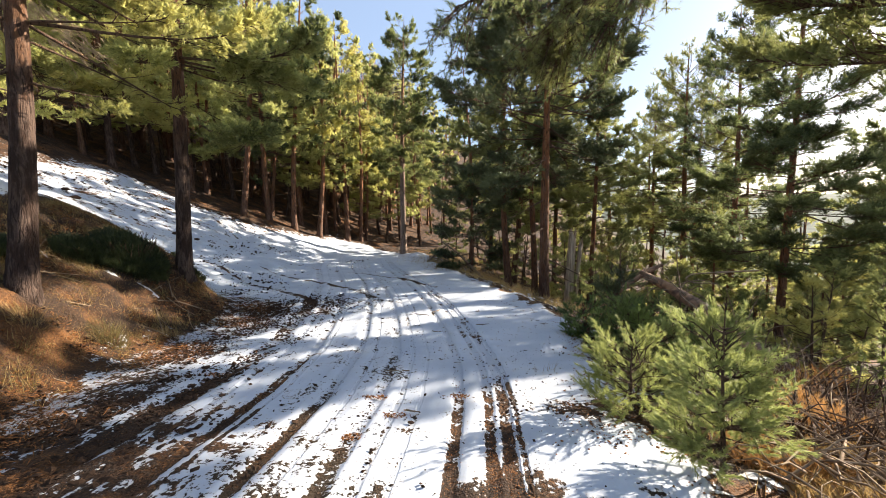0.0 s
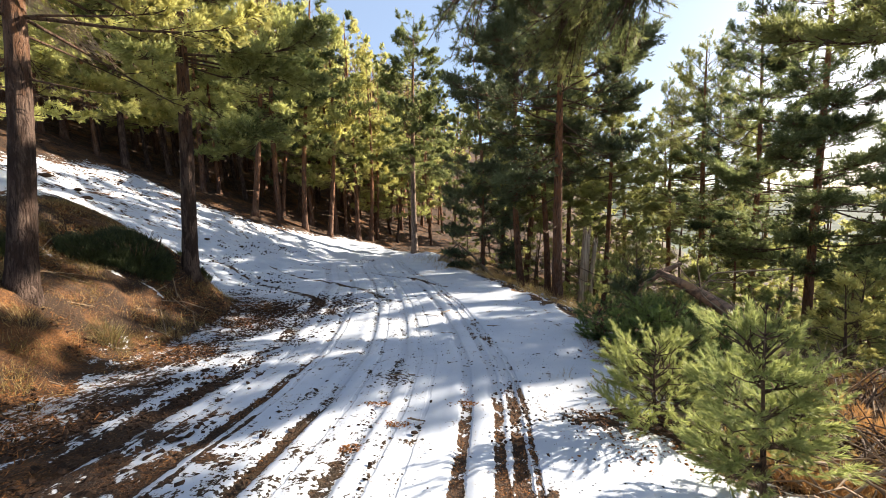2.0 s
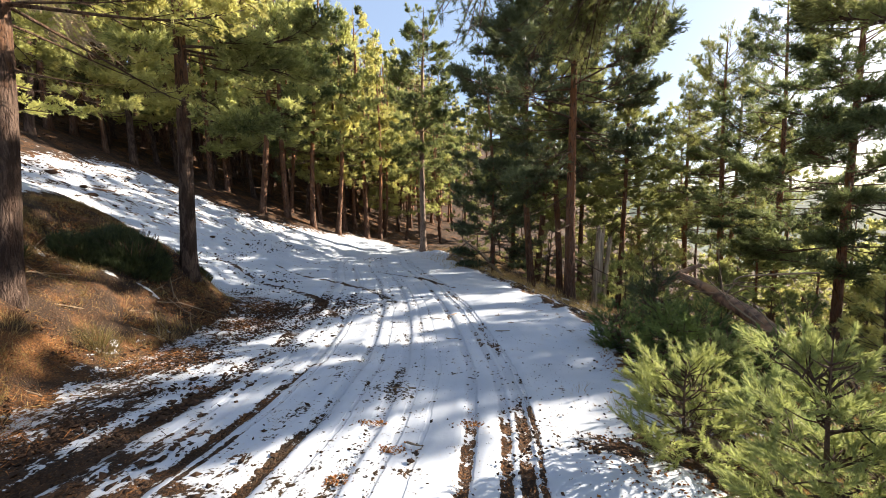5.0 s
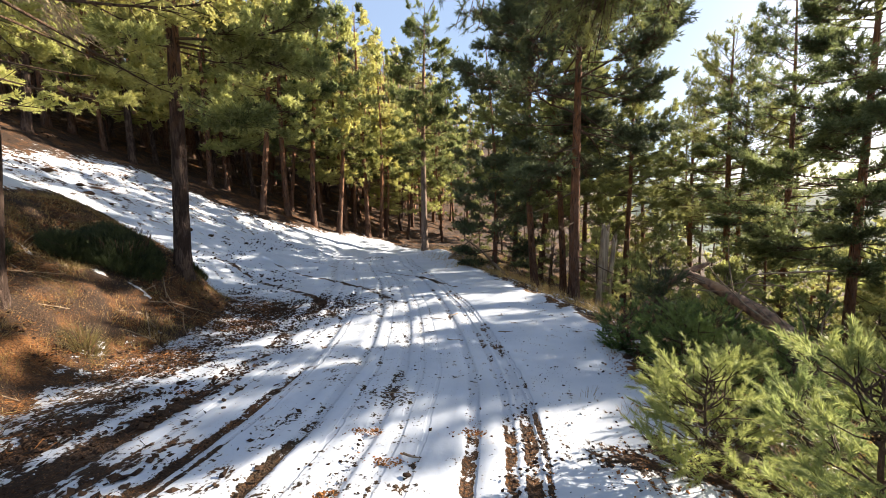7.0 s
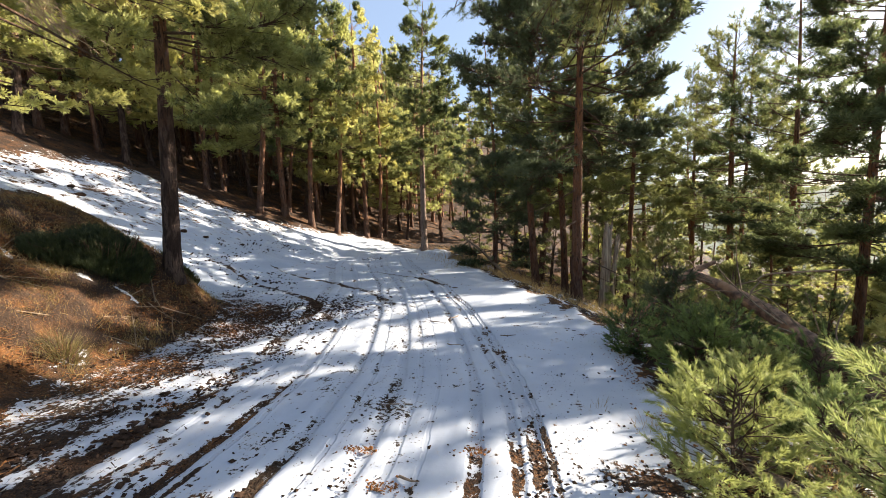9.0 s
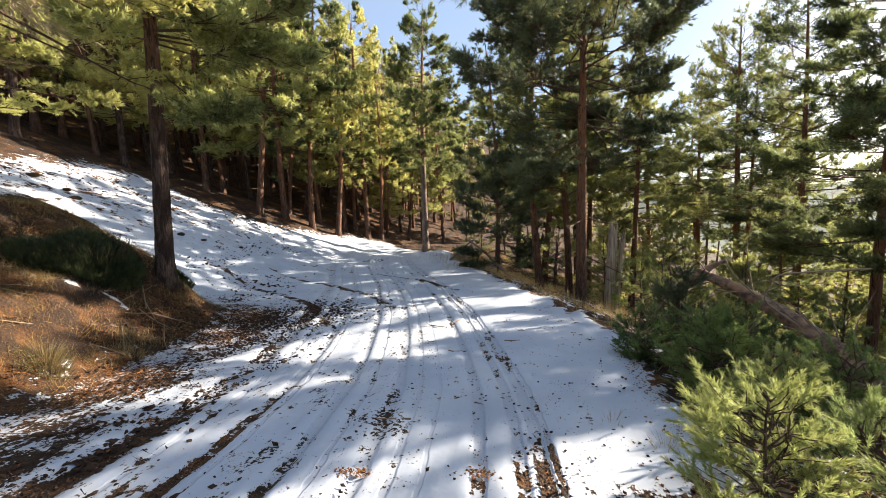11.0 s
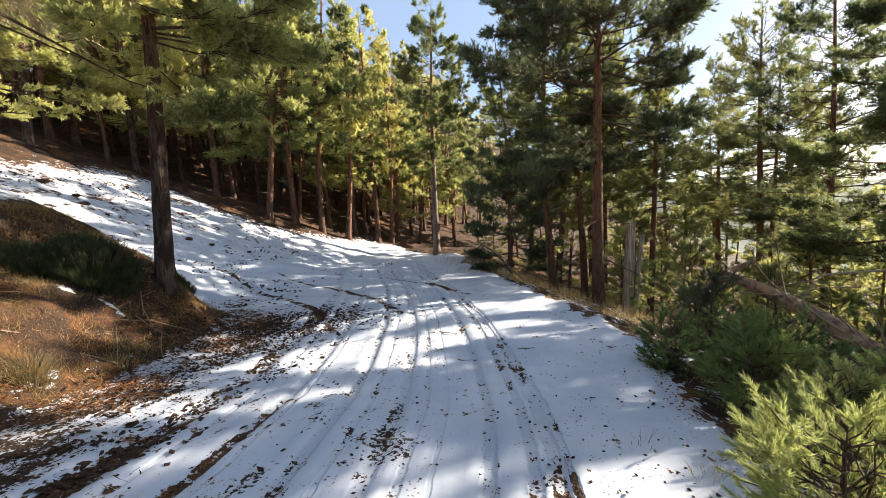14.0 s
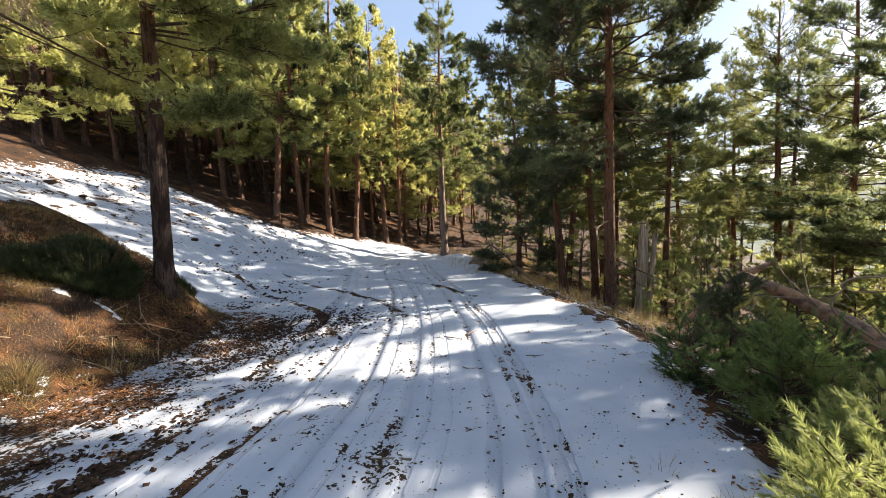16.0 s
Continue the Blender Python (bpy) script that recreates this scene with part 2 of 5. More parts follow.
GZ = GZ + (0.010 * noise2(GX, GY, 5.0, 1) + 0.012 * noise2(GX, GY, 2.0, 2)) * ramp(-np.hypot(GX, GY - 5), -60, -20)
GZ = GZ + off_road * (0.06 * noise2(GX, GY, 2.6, 3) + 0.04 * noise2(GX, GY, 8.0, 4)) * ramp(-np.hypot(GX, GY - 5), -80, -30)
GZ = GZ + ramp(left_edge(GY) - GX, 0.0, 0.5) * (1 - ramp(GY, 8.0, 9.0)) * (0.030 * noise2(GX, GY, 11.0, 5) + 0.016 * noise2(GX, GY, 22.0, 6)) * ramp(GX, -9.0, -7.0)
# how bare the ground is: below nought snow, above nought litter and soil
border = np.interp(GY, (-30, 8, 11, 14.3, 15.8, 16.8, 17.4, 19.9, 22.3, 26, 40), (-14.5, -14.0, -14.0, -14.8, -13.8, -11.3, -10.5, -8.9, -7.6, -5.0, 3.0))
bare = -0.55 + 0.0 * GX
bank_bare = ramp(left_edge(GY) - GX, -0.1, 0.35) * (1 - ramp(GY, 8.2, 9.0)) * (1 - ramp(left_edge(GY) - GX, 3.2, 4.2))
verge = np.exp(-((GX - left_edge(GY) - 0.35 - 0.5 * (1 - ramp(GY, 2.5, 4.5))) / (0.8 + 0.35 * (1 - ramp(GY, 2.5, 4.5)))) ** 2) * (1 - ramp(GY, 8.6, 10.5))
bare = bare + (0.54 + 0.10 * (1 - ramp(GY, 3.2, 4.6))) * (1 - 0.35 * ramp(GY, 6.0, 7.5)) * verge + 1.3 * bank_bare
bare = bare + 0.72 * ramp(border - GX, -0.5, 0.9) + 0.50 * ramp(border - GX, 1.0, 3.0)
bare = bare + 1.0 * ramp(GY + 0.5 * (GX + 4.0), 21.2, 22.4) * ramp(GX, -8.0, -6.5)
down = GX - right_edge(GY)
bare = bare + 0.72 * ramp(down, -0.02, 0.35) + 0.02 * ramp(down, 0.4, 1.4) + 0.45 * ramp(down, 5.0, 14.0)
bare = bare + 0.80 * np.exp(-((GX - 1.05) / 0.42) ** 2 - ((GY - 3.40) / 0.34) ** 2) + 0.45 * np.exp(-((GX - 0.55) / 0.22) ** 2 - ((GY - 3.55) / 0.16) ** 2)
bare = bare + 0.75 * np.exp(-((GX - 0.10) / 0.33) ** 2 - ((GY - 2.1) / 0.42) ** 2) + 0.85 * np.exp(-((GX - 0.72) / 0.30) ** 2 - ((GY - 2.0) / 0.26) ** 2)
bare = bare + 0.25 * ramp(-GY, -2.9, -1.7) * (1 - ramp(np.abs(GX + 0.6), 2.5, 3.5))
bare = bare + 0.25 * np.exp(-((GX + 4.4) / 1.8) ** 2 - ((GY - 8.2) / 1.0) ** 2)
bare = bare + 1.6 * ramp(np.hypot(GX, GY), 45, 110)
bare = bare + 0.14 * np.exp(-((U + 1.9) / 1.0) ** 2) * (1 - ramp(GY, 4.2, 6.5))
bare = bare - 0.75 * np.exp(-((GX - left_edge(GY) + 0.30) / 0.15) ** 2) * ramp(GY, 3.9, 4.3) * (1 - ramp(GY, 5.6, 6.2))
for px, py, wx, wy in ((-5.75, 5.80, 0.35, 0.10), (-5.30, 6.10, 0.18, 0.09), (-6.55, 5.55, 0.22, 0.08)):
    bare = bare - 1.2 * np.exp(-((GX - px) / wx) ** 2 - ((GY - py) / wy) ** 2)
bare = np.clip(bare, -1, 1)
quads = np.arange(len(gy) * len(gx)).reshape(len(gy), len(gx))
faces = np.stack((quads[:-1, :-1], quads[:-1, 1:], quads[1:, 1:], quads[1:, :-1]), -1).reshape(-1, 4)
ground_mesh = mesh_of("ground", np.stack((GX, GY, GZ), -1).reshape(-1, 3), faces)
hillside = ramp(foot(GY) - GX, 0.5, 4.0) * (1 - ramp(left_edge(GY) - GX, -1, 0) * (GY < 9))
bare = np.clip(bare + 0.36 * hillside * (GY > 8), -1, 1)


def near_line(points):
    """Distance from the ground's corners to a drawn line."""
    best = np.full(GX.shape, 9.0)
    for (ax, ay), (bx, by) in zip(points, points[1:]):
        t = np.clip(((GX - ax) * (bx - ax) + (GY - ay) * (by - ay)) / ((bx - ax) ** 2 + (by - ay) ** 2), 0, 1)
        best = np.minimum(best, np.hypot(GX - ax - t * (bx - ax), GY - ay - t * (by - ay)))
    return best


turning = np.minimum(near_line(((-2.9, 7.4), (-3.9, 8.9), (-5.3, 10.1), (-8.2, 11.4))), near_line(((-2.2, 8.7), (-3.1, 10.0), (-4.6, 11.3), (-7.2, 12.7))))
turning = np.minimum(turning, near_line(((-1.2, 10.5), (-2.3, 12.0), (-4.2, 13.4), (-7.0, 14.6))))
soil = np.maximum(0.55 * np.clip(verge * 1.3, 0, 1) * (1 - bank_bare) * ramp(GY, 3.0, 4.4), 0.8 * near_road * ramp(-U, 0.35, 0.75) * (1 - ramp(-U, 1.5, 2.0)))
wood = ramp(np.hypot(GX, GY), 60, 140)
for attr_name, data in (("wood", wood), ("turning", turning), ("soil", soil), ("bare", bare), ("across", U), ("road", near_road)):
    ground_mesh.attributes.new(attr_name, "FLOAT", "POINT").data.foreach_set("value", data.astype(np.float32).ravel())


def ground_mat():
    m = Mat("snowy_forest_ground")
    p = m.coords("Object")
    big, mid, small = m.noise(p, 1.3, 3.0), m.noise(p, 6.0, 4.0, 0.6), m.noise(p, 34.0, 3.0, 0.6)
    tiny = m.noise(p, 120.0, 2.0)
    centred = lambda s, k: m.math("MULTIPLY", m.math("SUBTRACT", s, 0.5), k)
    v = m.attr("bare")
    v = m.math("ADD", v, centred(big, 1.0))
    v = m.math("ADD", v, centred(mid, 2.1))
    v = m.math("ADD", v, m.math("MULTIPLY", centred(small, 1.0), m.math("ADD", 0.8, m.math("MULTIPLY", m.attr("soil"), 2.2))))
    # wheel tracks, worn through to the litter nearer the shady end
    stretch = m.coords("Object", (1.0, 0.22, 1.0))
    worn = m.noise(stretch, 5.0, 3.0, 0.6)
    u = m.math("ADD", m.attr("across"), m.math("ADD", centred(m.noise(p, 14.0, 3.0), 0.035), centred(m.noise(p, 0.5, 1.0), 0.06)))
    sep = m.n.new("ShaderNodeSeparateXYZ")
    m.l.new(p, sep.inputs[0])
    faint = m.step(sep.outputs["Y"], 5.0, 12.0, 1.0, 0.4)
    total, close = None, None
    for c, w, deep, reach in TRACKS:
        d = m.math("ABSOLUTE", m.math("SUBTRACT", u, c))
        band = m.step(d, w * 0.55, w * 1.25, deep, 0.0)
        here = m.math("MULTIPLY", band, m.step(sep.outputs["Y"], reach - 1.1, reach + 0.5, 1.0, 0.0))
        total = band if total is None else m.math("MAXIMUM", total, band)
        close = here if close is None else m.math("MAXIMUM", close, here)
    total = m.math("MULTIPLY", total, m.attr("road"))
    strength = m.math("ADD", m.math("MULTIPLY", close, 0.80), m.math("MULTIPLY", faint, 0.16))
    broken = m.math("ADD", centred(worn, 2.2), m.math("ADD", centred(m.noise(p, 5.5, 4.0, 0.7), 2.8), centred(m.noise(p, 22.0, 4.0, 0.7), 1.8)))
    streaks = m.noise(m.coords("Object", (1.0, 0.16, 1.0)), 11.0, 4.0, 0.65)
    v = m.math("ADD", v, m.math("MULTIPLY", m.attr("road"), centred(streaks, 1.5)))
    gain = m.math("MULTIPLY", total, m.math("ADD", strength, broken))
    v = m.math("ADD", v, m.math("MAXIMUM", gain, 0.0))
    rut = m.step(m.math("ADD", m.attr("turning"), centred(mid, 0.10)), 0.05, 0.13, 1.0, 0.0)
    v = m.math("ADD", v, m.math("MULTIPLY", rut, m.math("ADD", 0.62, centred(m.noise(p, 2.5, 3.0), 2.2))))
    bare_fac = m.step(v, -0.06, 0.07)
    # crumbs of soil and needles on the snow
    speck = m.math("MULTIPLY", m.step(m.voronoi(p, 26.0), 0.10, 0.16, 1.0, 0.0), m.step(m.noise(p, 2.2, 3.0), 0.47, 0.60))
    bare_fac = m.math("MAXIMUM", bare_fac, m.math("MULTIPLY", speck, 0.85))
    litter = m.mix(m.step(mid, 0.35, 0.65), (0.016, 0.010, 0.007), (0.150, 0.064, 0.020))
    litter = m.mix(m.step(small, 0.42, 0.62), litter, (0.060, 0.038, 0.024))
    litter = m.mix(m.step(m.noise(p, 0.9, 3.0), 0.50, 0.66, 0.0, 0.7), litter, (0.22, 0.092, 0.027))
    litter = m.mix(m.step(tiny, 0.55, 0.72, 0.0, 0.6), litter, (0.19, 0.085, 0.034))
    # dark patches that also put the bank's tree shade into the litter colour
    litter = m.mix(m.step(m.noise(p, 1.7, 2.0), 0.45, 0.57, 0.0, 0.85), litter, (0.028, 0.018, 0.012))
    snow = m.mix(m.step(big, 0.3, 0.7), (0.45, 0.485, 0.55), (0.55, 0.575, 0.625))
    snow = m.mix(m.math("MULTIPLY", total, 0.34), snow, (0.34, 0.36, 0.41))
    snow = m.mix(m.step(v, -0.30, -0.02, 0.0, 0.35), snow, (0.55, 0.49, 0.43))
    litter = m.mix(m.step(m.noise(p, 55.0, 3.0, 0.7), 0.44, 0.56, 0.65, 0.0), litter, (0.024, 0.014, 0.009))
    litter = m.mix(m.step(m.voronoi(m.coords("Object", (1.0, 0.5, 1.0)), 70.0), 0.16, 0.30, 0.5, 0.0), litter, (0.26, 0.125, 0.05))
    litter = m.mix(m.attr("wood"), litter, m.mix(m.step(m.noise(p, 0.05, 4.0), 0.4, 0.6), (0.030, 0.050, 0.032), (0.060, 0.080, 0.055)))
    litter = m.mix(m.math("MULTIPLY", m.attr("soil"), m.step(small, 0.3, 0.6, 0.35, 1.0)), litter, (0.034, 0.023, 0.013))
    col = m.mix(bare_fac, snow, litter)
    h = m.math("ADD", m.math("MULTIPLY", m.math("SUBTRACT", 1.0, bare_fac), 0.45), m.math("MULTIPLY", mid, 0.12))
    h = m.math("ADD", h, m.math("MULTIPLY", bare_fac, m.math("ADD", m.math("MULTIPLY", small, 1.0), m.math("MULTIPLY", tiny, 0.3))))
    h = m.math("SUBTRACT", h, m.math("MULTIPLY", total, 0.28))
    h = m.math("SUBTRACT", h, m.math("MULTIPLY", rut, 0.35))
    m.bump(h, 0.85, 0.035)
    return m.base(col, m.mix(bare_fac, (0.55, 0.55, 0.55), (0.95, 0.95, 0.95)), 0.25)


ground = new("ground", ground_mesh)
ground_mesh.materials.append(ground_mat())
tagged(ground, "snowy forest track with bare wheel ruts between litter banks", "ground", kind="structure")


# ---- makers ----
def part(name, me, material, parent, label=""):
    ob = new(name, me)
    me.materials.append(material)
    ob.parent = parent
    if label:
        ob["label"] = label
    return ob


def unit(v):
    return v / np.maximum(np.linalg.norm(v, axis=-1, keepdims=True), 1e-9)


def tubes(pts, radii, sides):
    """Tapered tubes along B paths of N points: corners and quads."""
    pts, radii = np.asarray(pts, float), np.asarray(radii, float)
    b, n, _ = pts.shape
    tang = unit(np.gradient(pts, axis=1))
    ref = np.where(np.abs(tang[..., 2:3]) > 0.9, np.array([1.0, 0, 0]), np.array([0, 0, 1.0]))
    ref = np.broadcast_to(ref[:, :1], tang.shape)
    s1 = unit(np.cross(tang, ref))
    s2 = np.cross(tang, s1)
    ang = np.linspace(0, 2 * np.pi, sides, endpoint=False)
    ring = s1[:, :, None] * np.cos(ang)[:, None] + s2[:, :, None] * np.sin(ang)[:, None]
    v = (pts[:, :, None] + ring * radii[:, :, None, None]).reshape(-1, 3)
    i = np.arange(b * n * sides).reshape(b, n, sides)
    f = np.stack((i[:, :-1], np.roll(i, -1, 2)[:, :-1], np.roll(i, -1, 2)[:, 1:], i[:, 1:]), -1).reshape(-1, 4)
    return v, f


def join(*pieces):
    """Joins (corners, faces) pairs."""
    vs, fs, k = [], [], 0
    for v, f in pieces:
        vs.append(v)
        fs.append(f + k)
        k += len(v)
    return np.concatenate(vs), np.concatenate(fs)


def needles(r, at, way, count, length, width, along, spread=(30, 85)):
    """Needles round shoots that start at 'at' and run 'along' metres the way 'way': thin triangles."""
    n = len(at) * count
    o = np.repeat(at, count, 0)
    w = np.repeat(unit(way), count, 0)
    side = unit(np.cross(w, r.normal(size=(n, 3))))
    th = np.radians(r.uniform(spread[0], spread[1], (n, 1)))
    s = r.uniform(0, 1, (n, 1))
    th = th * (1 - 0.6 * s)
    d = w * np.cos(th) + side * np.sin(th)
    foot_at = o + w * s * (along if np.isscalar(along) else np.repeat(along, count)[:, None])
    ln = length * r.uniform(0.7, 1.15, (n, 1))
    half = unit(np.cross(d, r.normal(size=(n, 3)))) * width / 2
    v = np.stack((foot_at - half, foot_at + half, foot_at + d * ln), 1).reshape(-1, 3)
    return v, np.arange(n * 3).reshape(-1, 3)


def trunk_mesh(r, height, radius, bend, sides=12, rings=16, rough=0.03, flare=0.5):
    q = np.linspace(0, 1, rings) ** 1.4
    ph = r.uniform(0, 6.28, 4)
    px = bend * (np.sin(q * 3 + ph[0]) - np.sin(ph[0])) * height * 0.1
    py = bend * (np.sin(q * 2.6 + ph[1]) - np.sin(ph[1])) * height * 0.1
    path = np.stack((px, py, q * height - 0.15), -1)
    rad = radius * ((1 - q) ** 0.8 * 0.95 + 0.05) * (1 + flare * np.exp(-q * height / 0.28))
    v, f = tubes(path[None], rad[None], sides)
    v = v.reshape(rings, sides, 3)
    centre = path[:, None]
    v = centre + (v - centre) * (1 + rough * r.normal(size=(rings, sides, 1)))
    return path, q * height, (v.reshape(-1, 3), f)


def pine(r, name, height, radius, crown_lo, reach, whorls, shoots, needle, bark, leaf, shape=0.8, pitch=(-8, 45), dead_lo=None, bend=0.3,
         trunk_detail=(12, 16, 0.03), keep=None, clump=0.30, thin=1.0, per_whorl=4.4, twig_sides=3, puff=9.0, inner=0.36):
    """A pine: an Empty with trunk, limbs and crown. needle: count, length, width and shoot length. keep(angle, h): how much of a limb is left."""
    root = new(name)
    path, hs, trunk = trunk_mesh(r, height, radius, bend, *trunk_detail)
    axis = lambda h: np.stack([np.interp(h, hs, path[:, i]) for i in range(3)], -1)
    n = int(whorls * per_whorl)
    s = (np.repeat(np.linspace(0.0, 0.985, whorls), int(math.ceil(per_whorl)))[: n] + r.normal(size=n) * 0.012).clip(0, 0.99) if n else np.zeros(0)
    n = len(s)
    h = crown_lo + s * (height - crown_lo)
    az = r.uniform(0, 2 * np.pi, n)
    profile = ((1 - s) ** shape * 0.93 + 0.07) * (0.72 + 0.28 * np.minimum(1, s * 5))
    ln = reach * profile * r.uniform(0.62, 1.12, n)
    if keep is not None:
        ln = ln * np.array([keep(a, b) for a, b in zip(az, h)])
    live = np.ones(n)
    if dead_lo is not None:
        m = int((crown_lo - dead_lo) * 5)
        h = np.concatenate((h, r.uniform(dead_lo, crown_lo, m)))
        az = np.concatenate((az, r.uniform(0, 2 * np.pi, m)))
        ln = np.concatenate((ln, reach * r.uniform(0.15, 0.75, m) * (0.4 + 0.6 * np.linspace(0, 1, m))))
        s = np.concatenate((s, np.zeros(m)))
        live = np.concatenate((live, np.zeros(m)))
    tilt = np.radians(pitch[0] + (pitch[1] - pitch[0]) * s + r.normal(size=len(s)) * 8)
    sag = r.uniform(0.05, 0.30, len(s)) * (1 - s)
    lift = r.uniform(0.10, 0.32, len(s))
    start = axis(h)
    ca, sa = np.cos(az), np.sin(az)
    wob = r.normal(size=(len(s), 2)) * 0.12

    def along(b, q):
        rad_ = ln[b] * q * np.cos(tilt[b])
        a = az[b] + wob[b, 0] * q + wob[b, 1] * np.sin(q * 5)
        z = ln[b] * (np.sin(tilt[b]) * q - sag[b] * q ** 1.5 + lift[b] * q ** 3)
        return start[b] + np.stack((rad_ * np.cos(a), rad_ * np.sin(a), z), -1)

    every = np.arange(len(s))
    qs = np.linspace(0, 1, 7)
    pts = np.stack([along(every, np.full(len(s), q)) for q in qs], 1)
    thick = (0.006 + 0.008 * ln)[:, None] * (1 - 0.85 * qs)[None]
    pieces = [tubes(pts[:, ::3], thick[:, ::3], 3) if twig_sides == 0 else tubes(pts, thick, 5)]
    # twigs, then shoots on the twigs
    alive = np.flatnonzero((live > 0) & (ln > 0.12))
    wts = ln[alive] ** 1.35 + 0.05
    count_t = max(int(shoots / puff), 4)
    b = r.choice(alive, count_t, p=wts / wts.sum())
    q = inner + (1 - inner) * r.uniform(0, 1, count_t) ** 0.6
    base_ = along(b, q)
    fwd = unit(along(b, np.minimum(q + 0.05, 1.05)) - along(b, q - 0.05))
    flat = unit(np.cross(fwd, np.array([0, 0, 1.0])))
    turn = np.radians(r.uniform(15, 75, count_t)) * r.choice((-1, 1), count_t)
    tw = unit(fwd * np.cos(turn)[:, None] + flat * np.sin(turn)[:, None] + np.array([0, 0, 1.0]) * r.uniform(-0.15, 0.55, count_t)[:, None])
    tl = np.minimum((0.16 + 0.30 * ln[b] * (1.15 - q)) * r.uniform(0.6, 1.3, count_t), clump * 3.2)
    ends = base_ + tw * tl[:, None]
    tpts = np.stack((base_, base_ + tw * tl[:, None] * 0.5 + r.normal(size=(count_t, 3)) * 0.015, ends), 1)
    if twig_sides:
        pieces.append(tubes(tpts, np.stack((0.006 + 0.004 * tl, 0.005 + 0 * tl, 0.003 + 0 * tl), 1) * thin, twig_sides))
    # dead twigs on bare limbs
    gone = np.flatnonzero(live == 0)
    if len(gone) and twig_sides:
        k = len(gone) * 4
        bd, qd = r.choice(gone, k), r.uniform(0.3, 1.0, k)
        p0 = along(bd, qd)
        p1 = p0 + unit(along(bd, qd + 0.05) - p0 + r.normal(size=(k, 3)) * 0.05) * r.uniform(0.1, 0.45, k)[:, None] + np.array([0, 0, -0.04])
        pieces.append(tubes(np.stack((p0, (p0 + p1) / 2 + r.normal(size=(k, 3)) * 0.02, p1), 1), np.tile((0.005, 0.004, 0.002), (k, 1)), 3))
    t = r.randint(0, count_t, shoots)
    f = r.uniform(0.25, 1.0, shoots) ** 0.6
    at = base_[t] + tw[t] * (tl[t] * f)[:, None] + r.normal(size=(shoots, 3)) * 0.02
    way = unit(tw[t] * 0.9 + r.normal(size=(shoots, 3)) * 0.7 + np.array([0, 0, 0.5]))
    at = np.concatenate((at, ends))
    way = np.concatenate((way, tw + np.array([0, 0, 0.25])))
    part("trunk", mesh_of("pine_trunk", *trunk), bark, root)
    part("branchwork", mesh_of("pine_limbs", *join(*pieces)), TWIG, root)["kind"] = "stuff"
    part("crown", mesh_of("pine_crown", *needles(r, at, way, *needle), smooth=False), leaf, root)
    return root


def stand(ob, x, y, turn=0.0, dz=0.0, lean=(0, 0), size=1.0):
    ob.matrix_basis = pose(x, y, float(land(x, y)) + dz, lean[0], lean[1], turn) @ Matrix.Diagonal((size, size, size, 1))
    return ob


rs = np.random.RandomState
# ---- the pines beside the track ----
near_pine = pine(rs(11), "pine_tree", 10.5, 0.135, 3.3, 3.3, 16, 7500, (20, 0.066, 0.016, 0.11), BARK, NEEDLES, dead_lo=2.4, trunk_detail=(40, 90, 0.022), pitch=(-6, 45))
tagged(stand(near_pine, -5.36, 4.30), "stout pine with plated bark on the litter bank", "tree", "pines by the track")
def clear_behind(angle, h):
    """Limbs away from the track are short, the low ones uphill shorter."""
    low = 1.1 * max(0.0, math.cos(angle - math.radians(195))) ** 0.4 if h < 5.2 else 0.0
    return max(0.04, 1.0 - 0.55 * max(0.0, math.cos(angle - math.radians(80))) ** 0.5 - low)


bank_pine = pine(rs(12), "pine_tree", 11.5, 0.128, 3.1, 3.7, 20, 17000, (16, 0.070, 0.020, 0.12), BARK, NEEDLES, dead_lo=2.75, trunk_detail=(32, 70, 0.025), pitch=(-14, 45), puff=11, keep=clear_behind)
tagged(stand(bank_pine, -5.44, 7.07), "dark-trunked pine at the end of the litter bank", "tree", "pines by the track")
big_pine = pine(rs(13), "pine_tree", 10.6, 0.14, 3.8, 3.1, 20, 17000, (14, 0.085, 0.018, 0.13), BARK_RED, NEEDLES_BLUE, dead_lo=1.0, bend=0.08, trunk_detail=(20, 40, 0.02), pitch=(-14, 40), shape=0.55, puff=5)
tagged(stand(big_pine, 1.72, 11.6), "large red-barked pine below the track's edge", "tree", "pines by the track")
tall_pine = pine(rs(14), "pine_tree", 12.6, 0.175, 4.6, 2.2, 21, 9500, (13, 0.10, 0.024, 0.14), BARK_PALE, NEEDLES_MID, dead_lo=3.2, trunk_detail=(16, 30, 0.02), shape=0.45, bend=0.08, puff=6)
tagged(stand(tall_pine, -4.17, 22.0, lean=(0, 1.4)), "tall slim pine with a pale sunlit trunk", "tree", "pines by the track")


